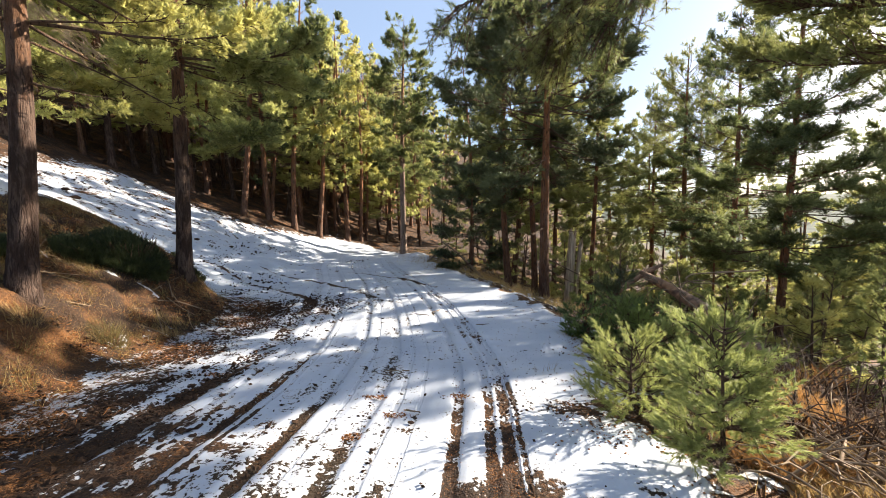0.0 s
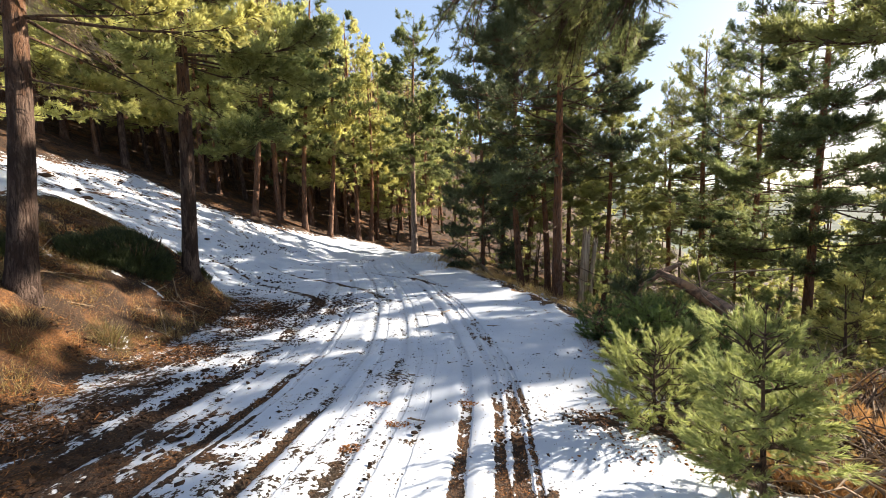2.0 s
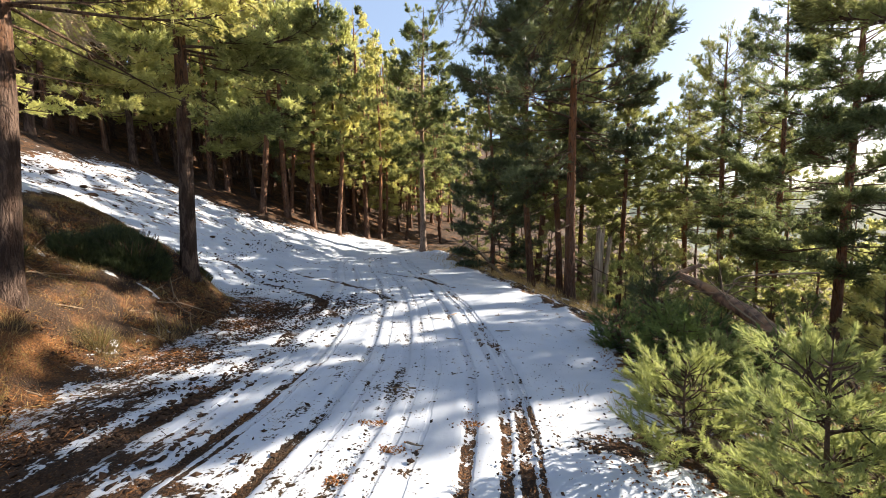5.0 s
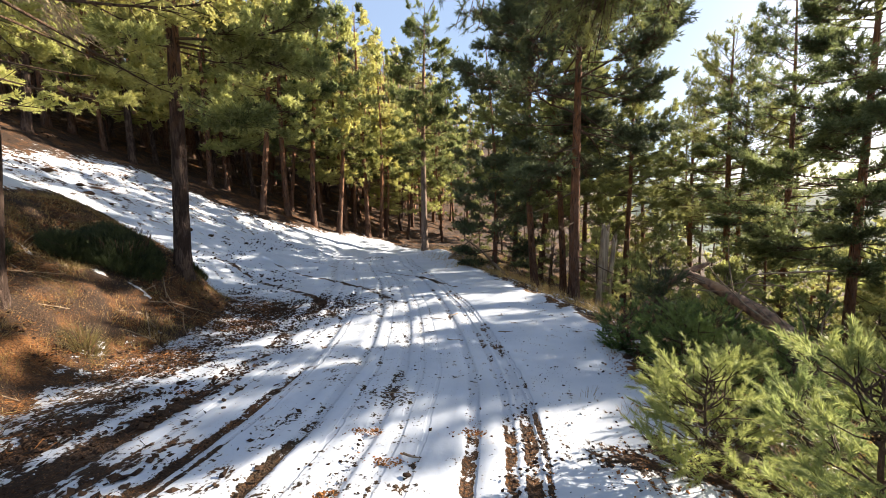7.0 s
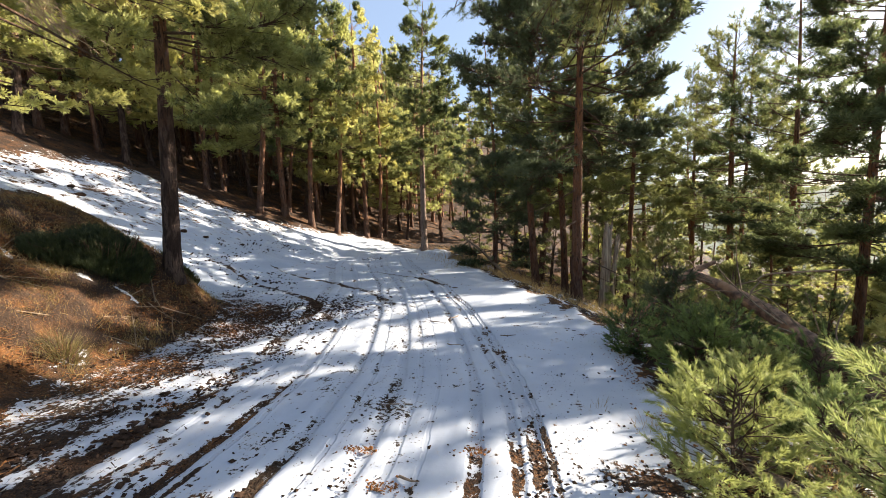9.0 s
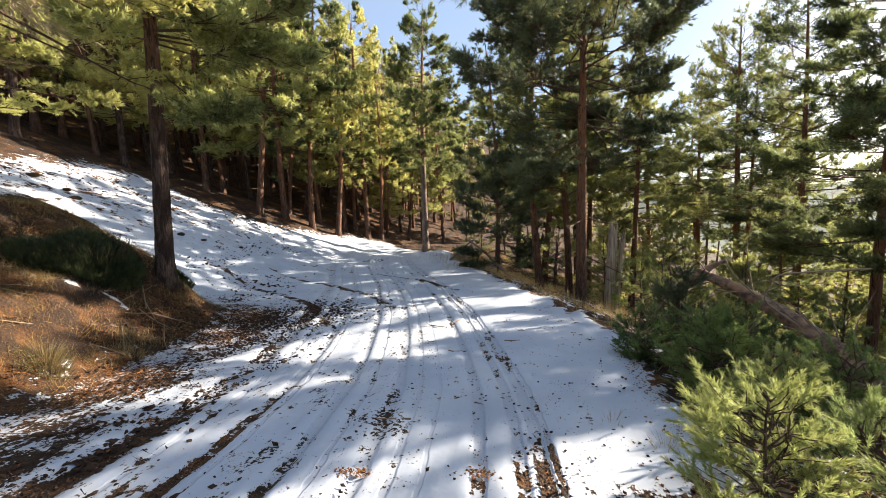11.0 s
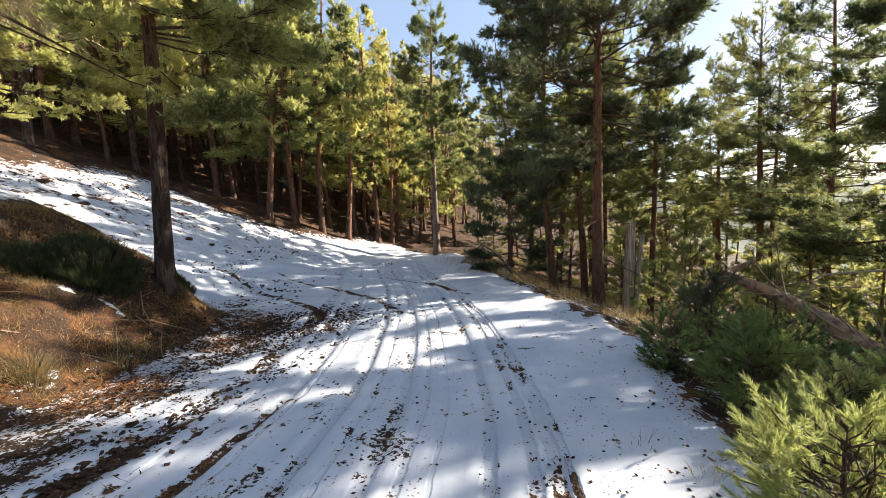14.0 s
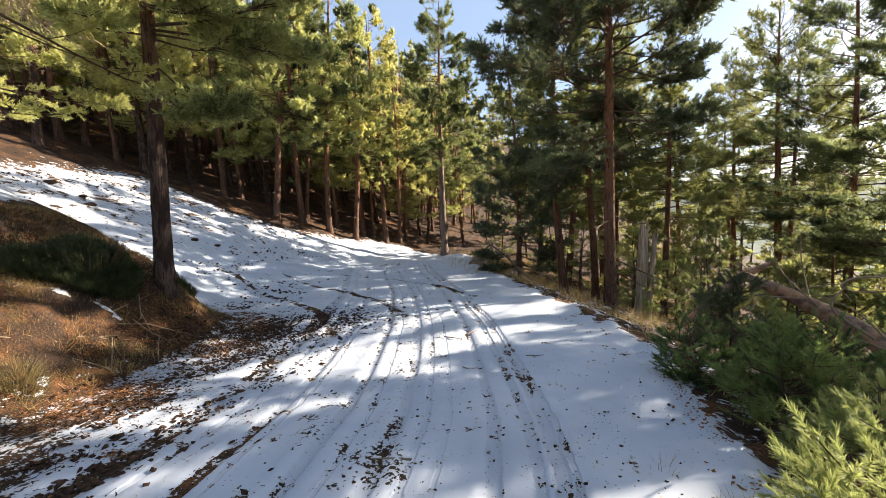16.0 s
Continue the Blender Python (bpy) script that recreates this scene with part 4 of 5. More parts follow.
def fallen_pine():
    """A fallen pine with a snapped top and bare broken limbs."""
    r = rs(22)
    root = new("fallen_pine")
    path, stem = bent_tube(r, ((4.22, 11.25, 0.0), (4.42, 10.1, -0.20), (4.58, 9.0, -0.43), (4.68, 7.5, -0.84), (4.72, 6.2, -1.08), (4.66, 4.6, -1.14)), (0.085, 0.115, 0.135, 0.145, 0.15, 0.16), 20, 30, 0.035)
    part("trunk", mesh_of("fallen_stem", *stem), LOG_BARK, root)
    _, top = bent_tube(r, ((4.75, 11.3, 0.22), (4.22, 11.25, 0.0), (3.60, 11.1, -0.42), (2.95, 10.9, -0.95)), (0.04, 0.085, 0.07, 0.05), 14, 20, rough=0.04)
    part("snapped_top", mesh_of("snapped_top", *top), LOG_BARK, root)
    for _ in range(40):
        i = r.randint(2, len(path) - 3)
        p = path[i]
        d = np.array([r.uniform(-1, 1), r.uniform(-0.8, 0.5), r.uniform(-0.25, 0.8)])
        d = d / np.linalg.norm(d) * r.uniform(0.4, 1.5)
        k = r.normal(size=3) * 0.12
        _, limb = bent_tube(r, (p, p + d * 0.5 + k, p + d + np.array([0, 0, -0.12])), (0.014, 0.010, 0.004), 6, 5, 0.05)
        part("limb", mesh_of("fallen_limb", *limb), STICK, root)
    for points in (((4.9, 7.75, 0.50), (4.16, 7.64, 0.49), (3.67, 7.54, 0.48), (3.53, 7.5, 0.40), (3.67, 7.53, 0.32), (4.15, 7.62, 0.30)), ((3.85, 7.45, -0.22), (3.42, 7.46, 0.12), (3.46, 7.48, 0.25), (3.60, 7.52, 0.38))):
        _, limb = bent_tube(r, points, np.linspace(0.015, 0.008, len(points)), 8, 6, 0.05)
        part("limb", mesh_of("fallen_limb", *limb), STICK, root, "bleached looping dead limb")
    tagged(root, "fallen reddish pine with a snapped top and bare limbs", "fallen tree")


fallen_pine()


def tangle(r, x, y, spread, height, count, label):
    """Dead twigs heaped on the slope."""
    a, q = r.uniform(0, 2 * np.pi, count), np.sqrt(r.uniform(0, 1, count))
    px, py = x + spread * q * np.cos(a), y + spread * q * np.sin(a)
    p0 = np.stack((px, py, land(px, py) + height * r.uniform(0, 0.7, count) * (1 - 0.6 * q)), -1)
    d = unit(r.normal(size=(count, 3)) * np.array([1, 1, 0.45]) + np.array([0, 0, 0.25])) * r.uniform(0.3, 1.1, count)[:, None]
    k = r.normal(size=(count, 3)) * 0.07
    pts = np.stack((p0, p0 + d * 0.35 + k, p0 + d * 0.7 + k * 0.6, p0 + d - np.array([0, 0, 0.08])), 1)
    thick = r.uniform(0.004, 0.013, count)[:, None] * np.array([[1.0, 0.8, 0.6, 0.25]])
    ob = new("brushwood", mesh_of("brushwood", *tubes(pts, thick, 4)))
    ob.data.materials.append(STICK if count % 2 else TWIG)
    tagged(ob, label, "dead wood", kind="stuff")


for i, (x, y, spread, height) in enumerate(((4.6, 5.6, 0.9, 0.6), (4.9, 7.2, 1.0, 0.8), (5.2, 9.2, 1.1, 0.8), (6.4, 8.2, 1.1, 0.9), (6.6, 10.8, 1.2, 0.9), (4.6, 11.4, 0.9, 0.7), (3.3, 9.6, 0.6, 0.5), (4.2, 4.4, 0.7, 0.6), (8.2, 11.6, 1.4, 1.0), (2.3, 2.5, 0.55, 0.5), (2.9, 3.2, 0.7, 0.6), (3.4, 4.4, 0.7, 0.6), (3.0, 2.2, 0.6, 0.5))):
    tangle(rs(140 + i), x, y, spread, height, 190 + i, "tangled heap of dead grey twigs on the slope")


def pole(points, radii, label, material=STICK, name="fallen_pole"):
    r = rs(int(abs(points[0][0] * 100)) + 7)
    _, me = bent_tube(r, points, radii, 8, 6, 0.05)
    ob = new(name, mesh_of(name, *me))
    ob.data.materials.append(material)
    return tagged(ob, label, "dead wood", "fallen poles")


def on_land(x, y, dz=0.0):
    return (x, y, float(land(x, y)) + dz)


pole(((-1.65, 17.4, 0.62), (-0.9, 16.3, 0.2), on_land(0.0, 15.0, 0.02)), (0.03, 0.045, 0.055), "pale dead pole fallen across the track's edge")
pole((on_land(-2.3, 17.4), (-1.8, 17.3, 0.2), (-1.35, 17.2, 0.55)), (0.05, 0.04, 0.03), "pale dead pole leaning at the track's edge")
pole((on_land(1.30, 3.75, 0.03), on_land(1.48, 3.52, 0.06), on_land(1.66, 3.2, 0.05)), (0.03, 0.034, 0.03), "pale snow-dusted dead pole under the small pine", GREY_WOOD)
pole((on_land(-1.4, 16.6), (-1.3, 17.0, 0.15), (-1.5, 17.4, 0.6)), (0.04, 0.03, 0.02), "pale dead pole leaning at the track's edge")


# ---- shrubs, grass, litter ----
def tuft(r, name, count, spread, height, width, lean, material, x, y, label, category, group="", dz=0.0):
    """Thin stems rising from a patch of ground."""
    a, q = r.uniform(0, 2 * np.pi, count), np.sqrt(r.uniform(0, 1, count))
    ox, oy = spread[0] * q * np.cos(a), spread[1] * q * np.sin(a)
    base_ = np.stack((x + ox, y + oy, land(x + ox, y + oy) + dz), -1)
    out = np.stack((ox, oy, 0 * ox), -1) / max(spread)
    d = unit(np.array([0, 0, 1.0]) + out * lean + r.normal(size=(count, 3)) * 0.22)
    ln = (height * (1.05 - 0.55 * q ** 2) * r.uniform(0.55, 1.1, count))[:, None]
    half = unit(np.cross(d, r.normal(size=(count, 3)))) * width / 2
    mid = base_ + d * ln * 0.55
    tip = base_ + d * ln + out * ln * lean * 0.35
    v = np.stack((base_ - half, base_ + half, mid + half * 0.8, mid - half * 0.8, tip), 1).reshape(-1, 3)
    o = (np.arange(count) * 5)[:, None]
    f = np.concatenate((o + np.array([[0, 1, 2]]), o + np.array([[0, 2, 3]]), o + np.array([[3, 2, 4]])))
    ob = new(name, mesh_of(name, v, f, smooth=False))
    ob.data.materials.append(material)
    return tagged(ob, label, category, group)


def shrub(r, x, y, spread, height, count, label, material=None, name="broom_shrub", group="broom shrubs on the bank"):
    """A broom: many fine stems with side sprays in an uneven mound."""
    root = new(name)
    a, q = r.uniform(0, 2 * np.pi, count), np.sqrt(r.uniform(0, 1, count))
    ox, oy = spread[0] * q * np.cos(a), spread[1] * q * np.sin(a)
    lump = 0.72 + 0.4 * noise2(ox + x, oy + y, 5.0, 9)
    out = np.stack((ox / spread[0], oy / spread[1], 0 * ox), -1)
    hh = height * np.sqrt(np.maximum(1.02 - q ** 2, 0.05)) * lump
    at = np.stack((x + ox, y + oy, land(x + ox, y + oy) + hh * r.uniform(0.1, 0.9, count)), -1)
    way = unit(out * 0.6 + np.array([0, 0, 1.0]) + r.normal(size=(count, 3)) * 0.25)
    v, f = needles(r, at, way, 22, 0.075, 0.0045, 0.10, (12, 55))
    part("foliage", mesh_of("broom_foliage", v, f, smooth=False), material or BROOM, root)
    k = 60
    a = r.uniform(0, 2 * np.pi, k)
    p0 = np.stack((x + 0.4 * spread[0] * np.cos(a), y + 0.4 * spread[1] * np.sin(a), land(x + 0.4 * spread[0] * np.cos(a), y + 0.4 * spread[1] * np.sin(a)) - 0.02), -1)
    p1 = p0 + np.stack((0.4 * spread[0] * np.cos(a), 0.4 * spread[1] * np.sin(a), np.full(k, height * 0.7)), -1)
    part("stem_frame", mesh_of("broom_stems", *tubes(np.stack((p0, (p0 + p1) / 2 + r.normal(size=(k, 3)) * 0.03, p1), 1), np.tile((0.008, 0.006, 0.003), (k, 1)), 4)), TWIG, root)["kind"] = "stuff"
    tagged(root, label, "shrub", group)


shrub(rs(31), -5.95, 6.40, (0.62, 0.45), 0.62, 2600, "dark green broom shrub on the litter bank")
shrub(rs(32), -6.35, 6.05, (0.38, 0.34), 0.40, 1000, "low dark green broom shrub on the litter bank")
shrub(rs(33), -5.75, 7.6, (0.25, 0.2), 0.16, 260, "low dark green broom shrub behind the pine")
for i, (x, y, wx, hh) in enumerate(((2.25, 2.35, 0.45, 0.2), (2.05, 2.9, 0.4, 0.2), (2.8, 3.1, 0.5, 0.3), (2.2, 1.7, 0.4, 0.2), (3.2, 2.4, 0.5, 0.3), (3.1, 4.0, 0.5, 0.6), (2.6, 1.9, 0.4, 0.5), (3.6, 3.2, 0.6, 0.8), (3.0, 6.4, 0.5, 0.6), (4.7, 6.0, 0.7, 0.8))):
    shrub(rs(110 + i), x, y, (wx, wx * 0.8), hh, 420, "dry brown brush below the verge", BRACKEN if i % 2 else STRAW, "dry_brush", "brush below the track")
for i, (x, y, wx, hh) in enumerate(((-6.4, 4.9, 0.35, 0.14), (-6.6, 3.6, 0.45, 0.18))):
    shrub(rs(130 + i), x, y, (wx, wx * 0.8), hh, 600, "low dark heath on the litter bank", BROOM, "low_heath", "heath on the bank")
tuft(rs(34), "grass_tussock", 620, (0.24, 0.18), 0.27, 0.0035, 0.95, HEATH, -4.72, 4.72, "yellowing grass tussock on the litter bank", "grass", "tussocks")
tuft(rs(35), "grass_tussock", 260, (0.2, 0.2), 0.14, 0.0035, 0.9, STRAW, -5.0, 4.05, "yellowing grass tussock on the litter bank", "grass", "tussocks")
tuft(rs(36), "grass_tussock", 200, (0.2, 0.16), 0.12, 0.0035, 0.9, STRAW, -4.6, 5.6, "yellowing grass tussock on the litter bank", "grass", "tussocks")


def scatter(r, count, x_range, y_range, weight):
    """Places drawn by chance where weight(x, y) allows."""
    x, y = r.uniform(*x_range, count), r.uniform(*y_range, count)
    ok = r.uniform(size=count) < weight(x, y)
    return x[ok], y[ok]


def blades(r, name, x, y, height, width, material, label, category):
    """Single dry blades over a stretch of ground, one object."""
    n = len(x)
    base_ = np.stack((x, y, land(x, y)), -1)
    d = unit(np.array([0, 0, 0.9]) + r.normal(size=(n, 3)) * 0.5)
    d[:, 2] = np.abs(d[:, 2])
    ln = height * r.uniform(0.4, 1.2, (n, 1))
    half = unit(np.cross(d, r.normal(size=(n, 3)))) * width / 2
    v = np.stack((base_ - half, base_ + half, base_ + d * ln), 1).reshape(-1, 3)
    ob = new(name, mesh_of(name, v, np.arange(3 * n).reshape(-1, 3), smooth=False))
    ob.data.materials.append(material)
    return tagged(ob, label, category, kind="stuff")


rg = rs(37)
bank_w = lambda x, y: ramp(left_edge(y) - x, 0.0, 0.4) * (0.25 + 0.75 * (noise2(x, y, 3.0, 11) > 0.1))
x, y = scatter(rg, 22000, (-8.0, -3.6), (2.0, 8.5), bank_w)
blades(rg, "bank_grass", x, y, 0.12, 0.004, STRAW, "short dry grass on the litter bank", "grass")
clump_w = lambda x, y: ramp(left_edge(y) - x, 0.0, 0.3) * (0.04 + 0.96 * (noise2(x, y, 6.0, 31) > 0.35))
x, y = scatter(rg, 52000, (-8.0, -3.6), (2.0, 8.5), clump_w)
blades(rg, "bank_heath", x, y, 0.15, 0.005, HEATH, "clumps of brown heath and dead grass on the bank", "grass")
slope_w = lambda x, y: ramp(x - right_edge(y), 0.1, 0.5) * (0.2 + 0.8 * (noise2(x, y, 2.0, 12) > 0.0))
x, y = scatter(rg, 60000, (-3.0, 12.0), (2.0, 26.0), slope_w)
blades(rg, "slope_grass", x, y, 0.28, 0.010, STRAW, "dry yellow grass on the slope below the track", "grass")
x, y = scatter(rg, 9000, (1.5, 5.5), (1.8, 6.5), lambda x, y: ramp(x - right_edge(y), 0.3, 0.8) * (0.25 + 0.75 * (noise2(x, y, 2.5, 16) > 0.0)))
blades(rg, "brush_grass", x, y, 0.26, 0.004, BRACKEN, "tall dry grass among the young pines", "grass")
far_w = lambda x, y: np.exp(-((x - right_edge(y) + 0.2) / 0.5) ** 2)
x, y = scatter(rg, 5000, (-5.5, 1.0), (14.0, 24.0), far_w)
blades(rg, "verge_grass", x, y, 0.16, 0.010, STRAW, "pale dry grass along the far verge", "grass")


def crumbs(r, name, x, y, size, material, label, category, flat=0.5):
    """Many small lumps lying on the ground, one object."""
    n = len(x)
    s = (size[0] + (size[1] - size[0]) * r.uniform(size=n) ** 2.2)[:, None]
    a = r.uniform(0, 2 * np.pi, n)
    e1 = np.stack((np.cos(a), np.sin(a), 0.25 * r.normal(size=n)), -1) * s
    e2 = np.stack((-np.sin(a), np.cos(a), 0.25 * r.normal(size=n)), -1) * s * r.uniform(0.4, 0.9, (n, 1))
    e3 = np.array([0, 0, 1.0]) * s * flat * r.uniform(0.6, 1.2, (n, 1))
    c = np.stack((x, y, land(x, y)), -1) + e3 * 0.45
    v = np.stack((c + e1, c + e2, c - e1 * 0.8, c - e2 * 0.9, c + e3, c - e3), 1).reshape(-1, 3)
    f = np.array([[0, 1, 4], [1, 2, 4], [2, 3, 4], [3, 0, 4], [1, 0, 5], [2, 1, 5], [3, 2, 5], [0, 3, 5]])
    ob = new(name, mesh_of(name, v, (f[None] + (np.arange(n) * 6)[:, None, None]).reshape(-1, 3), smooth=False))
    ob.data.materials.append(material)
    return tagged(ob, label, category, kind="stuff")


verge_w = lambda x, y: np.exp(-((x - left_edge(y) - 0.45) / 0.75) ** 2) * (0.15 + 0.85 * (noise2(x, y, 3.2, 13) > -0.1)) * (1 - ramp(y, 8.5, 9.8))
x, y = scatter(rg, 42000, (-6.5, -1.6), (1.6, 9.8), verge_w)
x2, y2 = scatter(rg, 15000, (-5.0, -2.2), (6.0, 9.8), lambda x, y: np.exp(-((x + 3.8) / 0.75) ** 2 - ((y - 7.9) / 0.9) ** 2))
x, y = np.concatenate((x, x2)), np.concatenate((y, y2))
crumbs(rg, "verge_debris", x, y, (0.005, 0.036), CLOD, "dark bark and soil crumbs strewn on the snowy verge", "debris")
rc = rs(57)
chip_w = lambda x, y: np.exp(-((x - left_edge(y) - 1.0) / 0.85) ** 2) * (0.05 + 0.95 * (noise2(x, y, 4.5, 23) > 0.15)) * (1 - ramp(y, 8.8, 9.8))
x, y = scatter(rc, 24000, (-6.5, -1.0), (1.6, 9.8), chip_w)
x2, y2 = scatter(rc, 4500, (-5.2, -1.6), (6.6, 10.2), lambda x, y: np.exp(-((x + 3.3) / 0.75) ** 2 - ((y - 8.5) / 0.8) ** 2))
x, y = np.concatenate((x, x2)), np.concatenate((y, y2))
crumbs(rc, "bark_chips", x, y, (0.010, 0.055), CLOD, "dark bark chips strewn over the snowy verge", "debris", 0.25)
x, y = scatter(rc, 7000, (-6.5, -1.2), (1.6, 8.8), lambda x, y: np.exp(-((x - left_edge(y) - 0.65) / 0.75) ** 2) * (noise2(x, 0.5 * y, 4.0, 29) > 0.42))
crumbs(rc, "verge_litter", x, y, (0.006, 0.028), LITTER, "patches of orange-brown litter lying on the verge", "litter", 0.3)
x, y = scatter(rg, 2600, (-3.8, 1.1), (1.5, 9.0), lambda x, y: (0.2 + 0.8 * (noise2(x, y, 1.6, 14) > 0.25)) * ramp(right_edge(y) - x, 0, 0.3))
crumbs(rg, "road_debris", x, y, (0.004, 0.022), CLOD, "dark crumbs scattered over the snow", "debris")


def in_tracks(x, y):
    u, w = x - drift(y), 0.0 * x
    for c, half, deep, reach in TRACKS:
        w = np.maximum(w, deep * np.exp(-((u - c) / (half * 0.9)) ** 2) * (1 - ramp(y, reach - 1.0, reach + 0.4)))
    return w * (0.3 + 0.7 * (noise2(x, y, 4.0, 15) > -0.2))


x, y = scatter(rg, 18000, (-2.2, -0.5), (1.3, 4.6), in_tracks)
crumbs(rg, "track_soil", x, y, (0.003, 0.013), CLOD, "dark soil crumbs in the wheel tracks", "litter", 0.4)
x, y = scatter(rg, 9000, (-0.5, 0.5), (1.3, 4.6), in_tracks)
crumbs(rg, "track_litter", x, y, (0.003, 0.010), LITTER, "brown needle and bark litter in the wheel tracks", "litter", 0.4)
x, y = scatter(rg, 9000, (0.3, 2.2), (1.6, 7.0), lambda x, y: np.exp(-((x - right_edge(y) - 0.12) / 0.12) ** 2) + np.exp(-((x - 0.95) / 0.3) ** 2 - ((y - 3.15) / 0.4) ** 2))
crumbs(rg, "edge_litter", x, y, (0.004, 0.02), LITTER, "brown litter along the snow's edge", "litter", 0.4)
x, y = scatter(rg, 9000, (-8.0, -3.6), (2.0, 8.6), lambda x, y: ramp(left_edge(y) - x, -0.1, 0.3))
crumbs(rg, "bank_litter", x, y, (0.006, 0.03), LITTER, "brown needle and bark litter on the bank", "litter", 0.4)


def slivers(r, name, x, y, size, width, material, label):
    """Fallen needles and bark slivers lying about, one object."""
    n = len(x)
    a = r.uniform(0, 2 * np.pi, n)
    ln = r.uniform(size[0], size[1], n)
    c = np.stack((x, y, land(x, y) + r.uniform(0.004, 0.03, n)), -1)
    d = np.stack((np.cos(a), np.sin(a), r.normal(size=n) * 0.25), -1) * ln[:, None] / 2
    s = np.stack((-np.sin(a), np.cos(a), r.normal(size=n) * 0.3), -1) * width * r.uniform(0.6, 1.6, (n, 1)) / 2
    v = np.stack((c - d - s, c - d + s, c + d), 1).reshape(-1, 3)
    ob = new(name, mesh_of(name, v, np.arange(3 * n).reshape(-1, 3), smooth=False))
    ob.data.materials.append(material)
    return tagged(ob, label, "litter", kind="stuff")


x, y = scatter(rg, 70000, (-8.0, -2.4), (1.8, 8.8), lambda x, y: np.clip(ramp(left_edge(y) - x, -1.1, 0.1), 0, 1) * (0.2 + 0.8 * (noise2(x, y, 2.2, 18) > -0.2)))
slivers(rg, "needle_litter", x, y, (0.03, 0.12), 0.006, LITTER, "fallen brown needles and bark slivers on the bank")
x, y = scatter(rg, 16000, (-8.0, -2.4), (1.8, 8.8), lambda x, y: np.clip(ramp(left_edge(y) - x, -0.6, 0.3), 0, 1) * (0.1 + 0.9 * (noise2(x, y, 1.8, 21) > 0.2)))
slivers(rg, "straw_litter", x, y, (0.05, 0.18), 0.005, STRAW, "bleached grass and needles lying on the bank")
x, y = scatter(rg, 9000, (-6.0, -2.0), (1.8, 9.0), verge_w)
slivers(rg, "twig_litter", x, y, (0.03, 0.14), 0.007, CLOD, "dark twigs and needles on the snowy verge")
x, y = scatter(rg, 22000, (-3.2, 1.0), (1.6, 7.0), lambda x, y: (0.05 + 0.95 * in_tracks(x, 0.45 * y + 0.6)) * (1 - 0.8 * ramp(x, -0.7, -0.3) * ramp(y, 3.4, 4.4)) * (noise2(x, y, 5.0, 19) > 0.1))
crumbs(rg, "track_debris", x, y, (0.004, 0.024), CLOD, "dark crumbs along the wheel tracks", "debris")


def sticks(r, count, x_range, y_range, weight, size, label, group):
    x, y = scatter(r, count, x_range, y_range, weight)
    for px, py in zip(x, y):
        a, ln = r.uniform(0, 2 * np.pi), r.uniform(*size)
        mid = np.array(on_land(px, py, 0.012))
        d = np.array([math.cos(a), math.sin(a), 0]) * ln / 2
        p0, p1 = mid - d, mid + d
        p0[2], p1[2] = on_land(p0[0], p0[1], 0.01)[2], on_land(p1[0], p1[1], 0.02)[2]
        _, me = bent_tube(r, (p0, mid + r.normal(size=3) * np.array([0.02, 0.02, 0.006]), p1), (0.009, 0.007, 0.003), 5, 4, 0.05)
        ob = new("stick", mesh_of("stick", *me))
        ob.data.materials.append(STICK)
        tagged(ob, label, "stick", group)


sticks(rs(38), 60, (-7.5, -3.2), (2.2, 7.6), lambda x, y: ramp(left_edge(y) - x, -0.8, 0.2), (0.25, 0.8), "dead grey stick lying on the litter bank", "sticks on the bank")
sticks(rs(44), 26, (-6.6, -4.9), (5.3, 6.6), lambda x, y: 0.9 + 0 * x, (0.2, 0.7), "dead grey stick lying on the litter bank", "sticks on the bank")
sticks(rs(39), 12, (-2.6, 0.6), (3.0, 8.0), lambda x, y: 0.6 + 0 * x, (0.10, 0.28), "thin dark stick lying on the snow", "sticks on the snow")
sticks(rs(40), 40, (2.2, 6.0), (3.0, 10.0), lambda x, y: ramp(x - right_edge(y), 0.5, 0.9), (0.4, 1.4), "dead grey stick lying on the slope", "sticks on the slope")


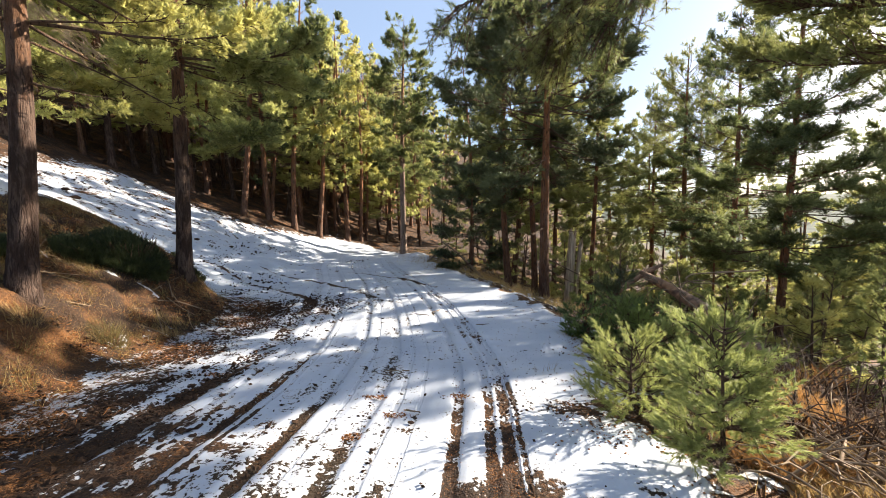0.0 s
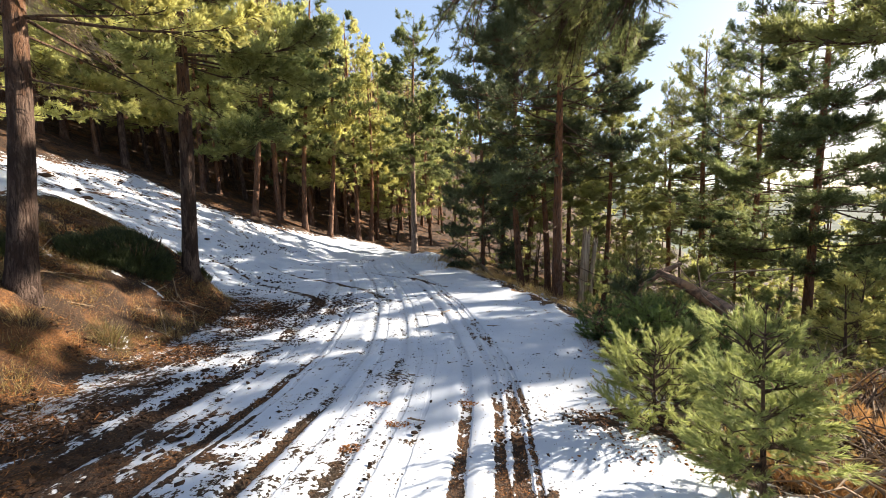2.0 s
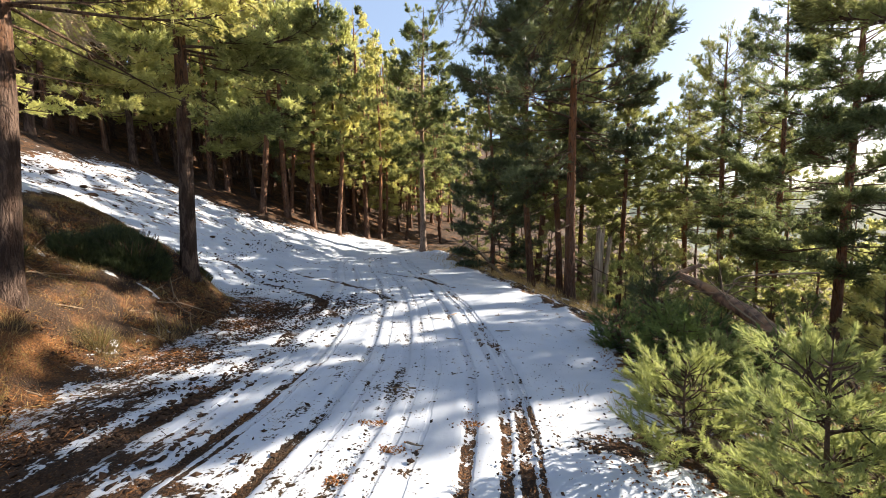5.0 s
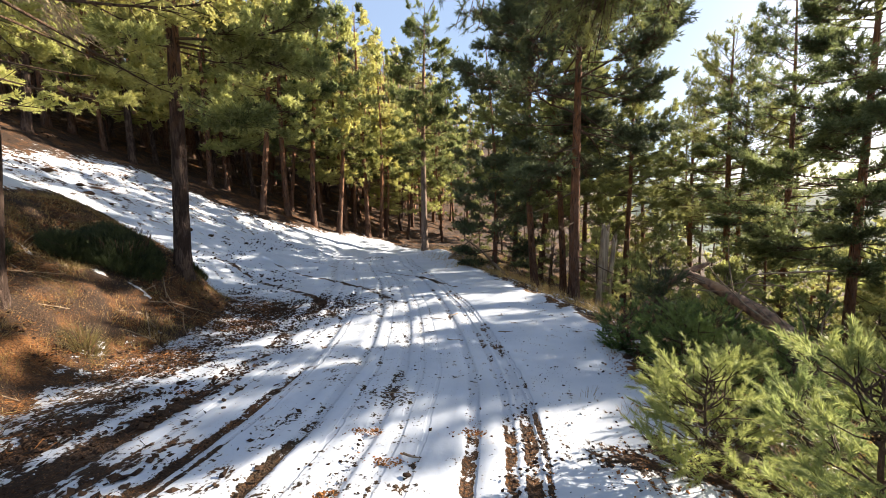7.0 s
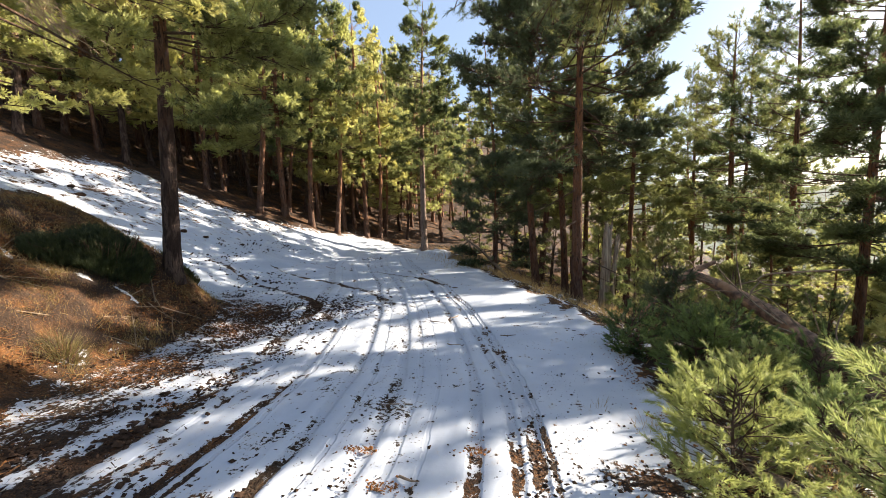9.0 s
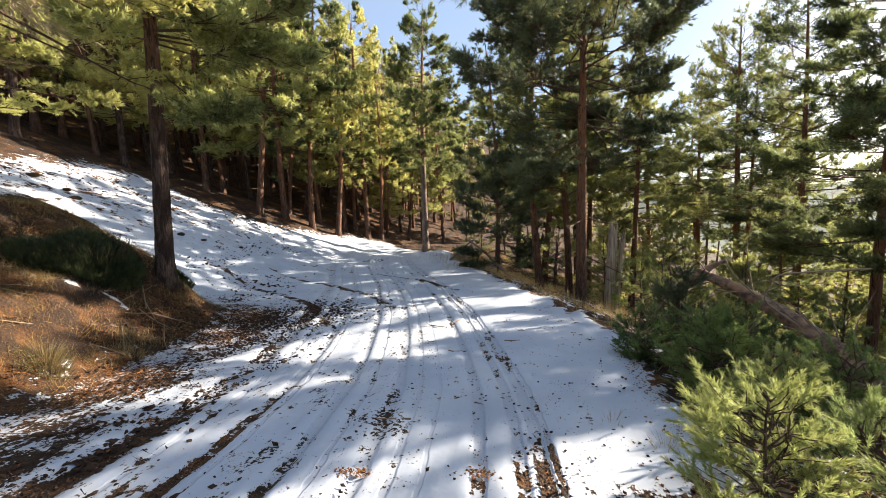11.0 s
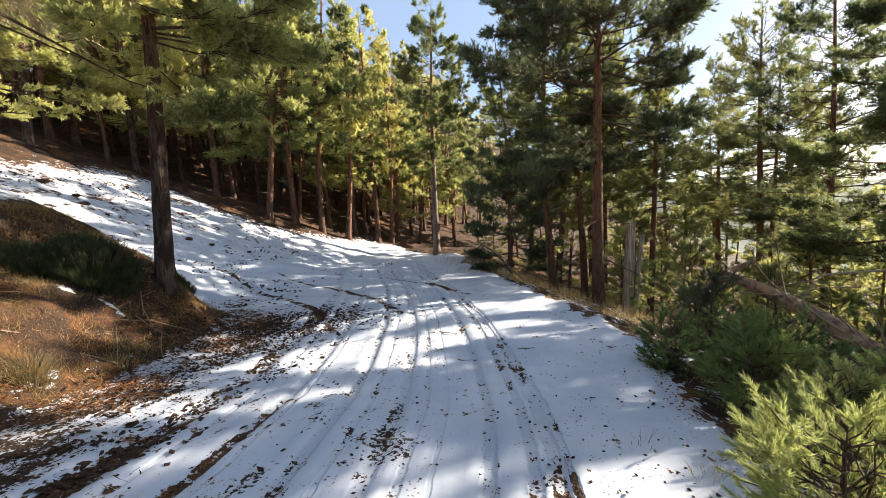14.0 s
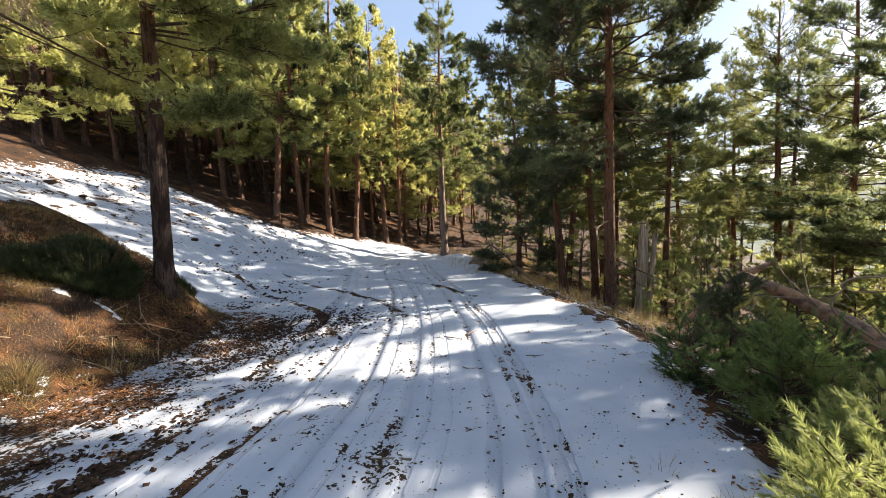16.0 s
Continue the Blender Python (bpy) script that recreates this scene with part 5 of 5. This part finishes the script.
def stone(r, x, y, size, label, group, material=STONE, name="stone"):
    bm = bmesh.new()
    bmesh.ops.create_icosphere(bm, subdivisions=2, radius=1.0)
    k = r.uniform(0.75, 1.25, 3)
    for v in bm.verts:
        n = 1 + 0.25 * noise.noise(v.co * 1.6 + Vector((x, y, 0)))
        v.co = Vector((v.co.x * k[0] * size * n, v.co.y * k[1] * size * n, v.co.z * 0.45 * size * n))
    me = bpy.data.meshes.new(name)
    bm.to_mesh(me)
    bm.free()
    me.materials.append(material)
    return tagged(stand(new(name, me), x, y, r.uniform(0, 360), size * 0.15), label, name, group)


rk = rs(41)
for px, py, s in ((-0.72, 3.18, 0.15), (-0.98, 2.8, 0.12), (-0.22, 3.62, 0.13), (-0.98, 3.55, 0.14), (-2.9, 4.1, 0.16)):
    x, y = px + rk.normal(size=150) * s * 0.5, py + rk.normal(size=150) * s * 0.22
    tagged(crumbs(rk, "litter_patch", x, y, (0.004, 0.018), LITTER, "flat scatter of brown litter lying on the snow", "litter", 0.35), group="litter on the track")
cone = stone(rk, -0.56, 3.05, 0.024, "dark pine cone lying on the snow", "cones on the track", CLOD, "pine_cone")
tuft(rs(42), "grass_sprig", 30, (0.12, 0.10), 0.15, 0.003, 0.5, STRAW, 0.98, 4.05, "pale dry grass sprig standing in the snow", "grass", "sprigs")
tuft(rs(43), "grass_sprig", 16, (0.08, 0.08), 0.12, 0.003, 0.5, STRAW, 0.72, 4.4, "pale dry grass sprig standing in the snow", "grass", "sprigs")
for x, y, s in ((-11.6, 10.9, 0.16), (-12.2, 11.2, 0.12), (-10.4, 11.6, 0.10), (-9.6, 12.2, 0.14), (-9.2, 12.6, 0.10), (-11.0, 11.0, 0.09), (-8.6, 13.5, 0.08), (-13.0, 11.0, 0.15)):
    stone(rk, x, y, s, "dark stone poking out of the snow", "stones on the hillside", CLOD, "stone")
x, y = scatter(rg, 7000, (-20.0, -5.0), (8.0, 18.0), lambda x, y: 0.03 + 0.97 * (noise2(x, y, 0.9, 17) > 0.30) * (y > 9.0))
crumbs(rg, "hillside_debris", x, y, (0.012, 0.06), CLOD, "dark stones and heath showing through the hillside snow", "debris", 0.5)
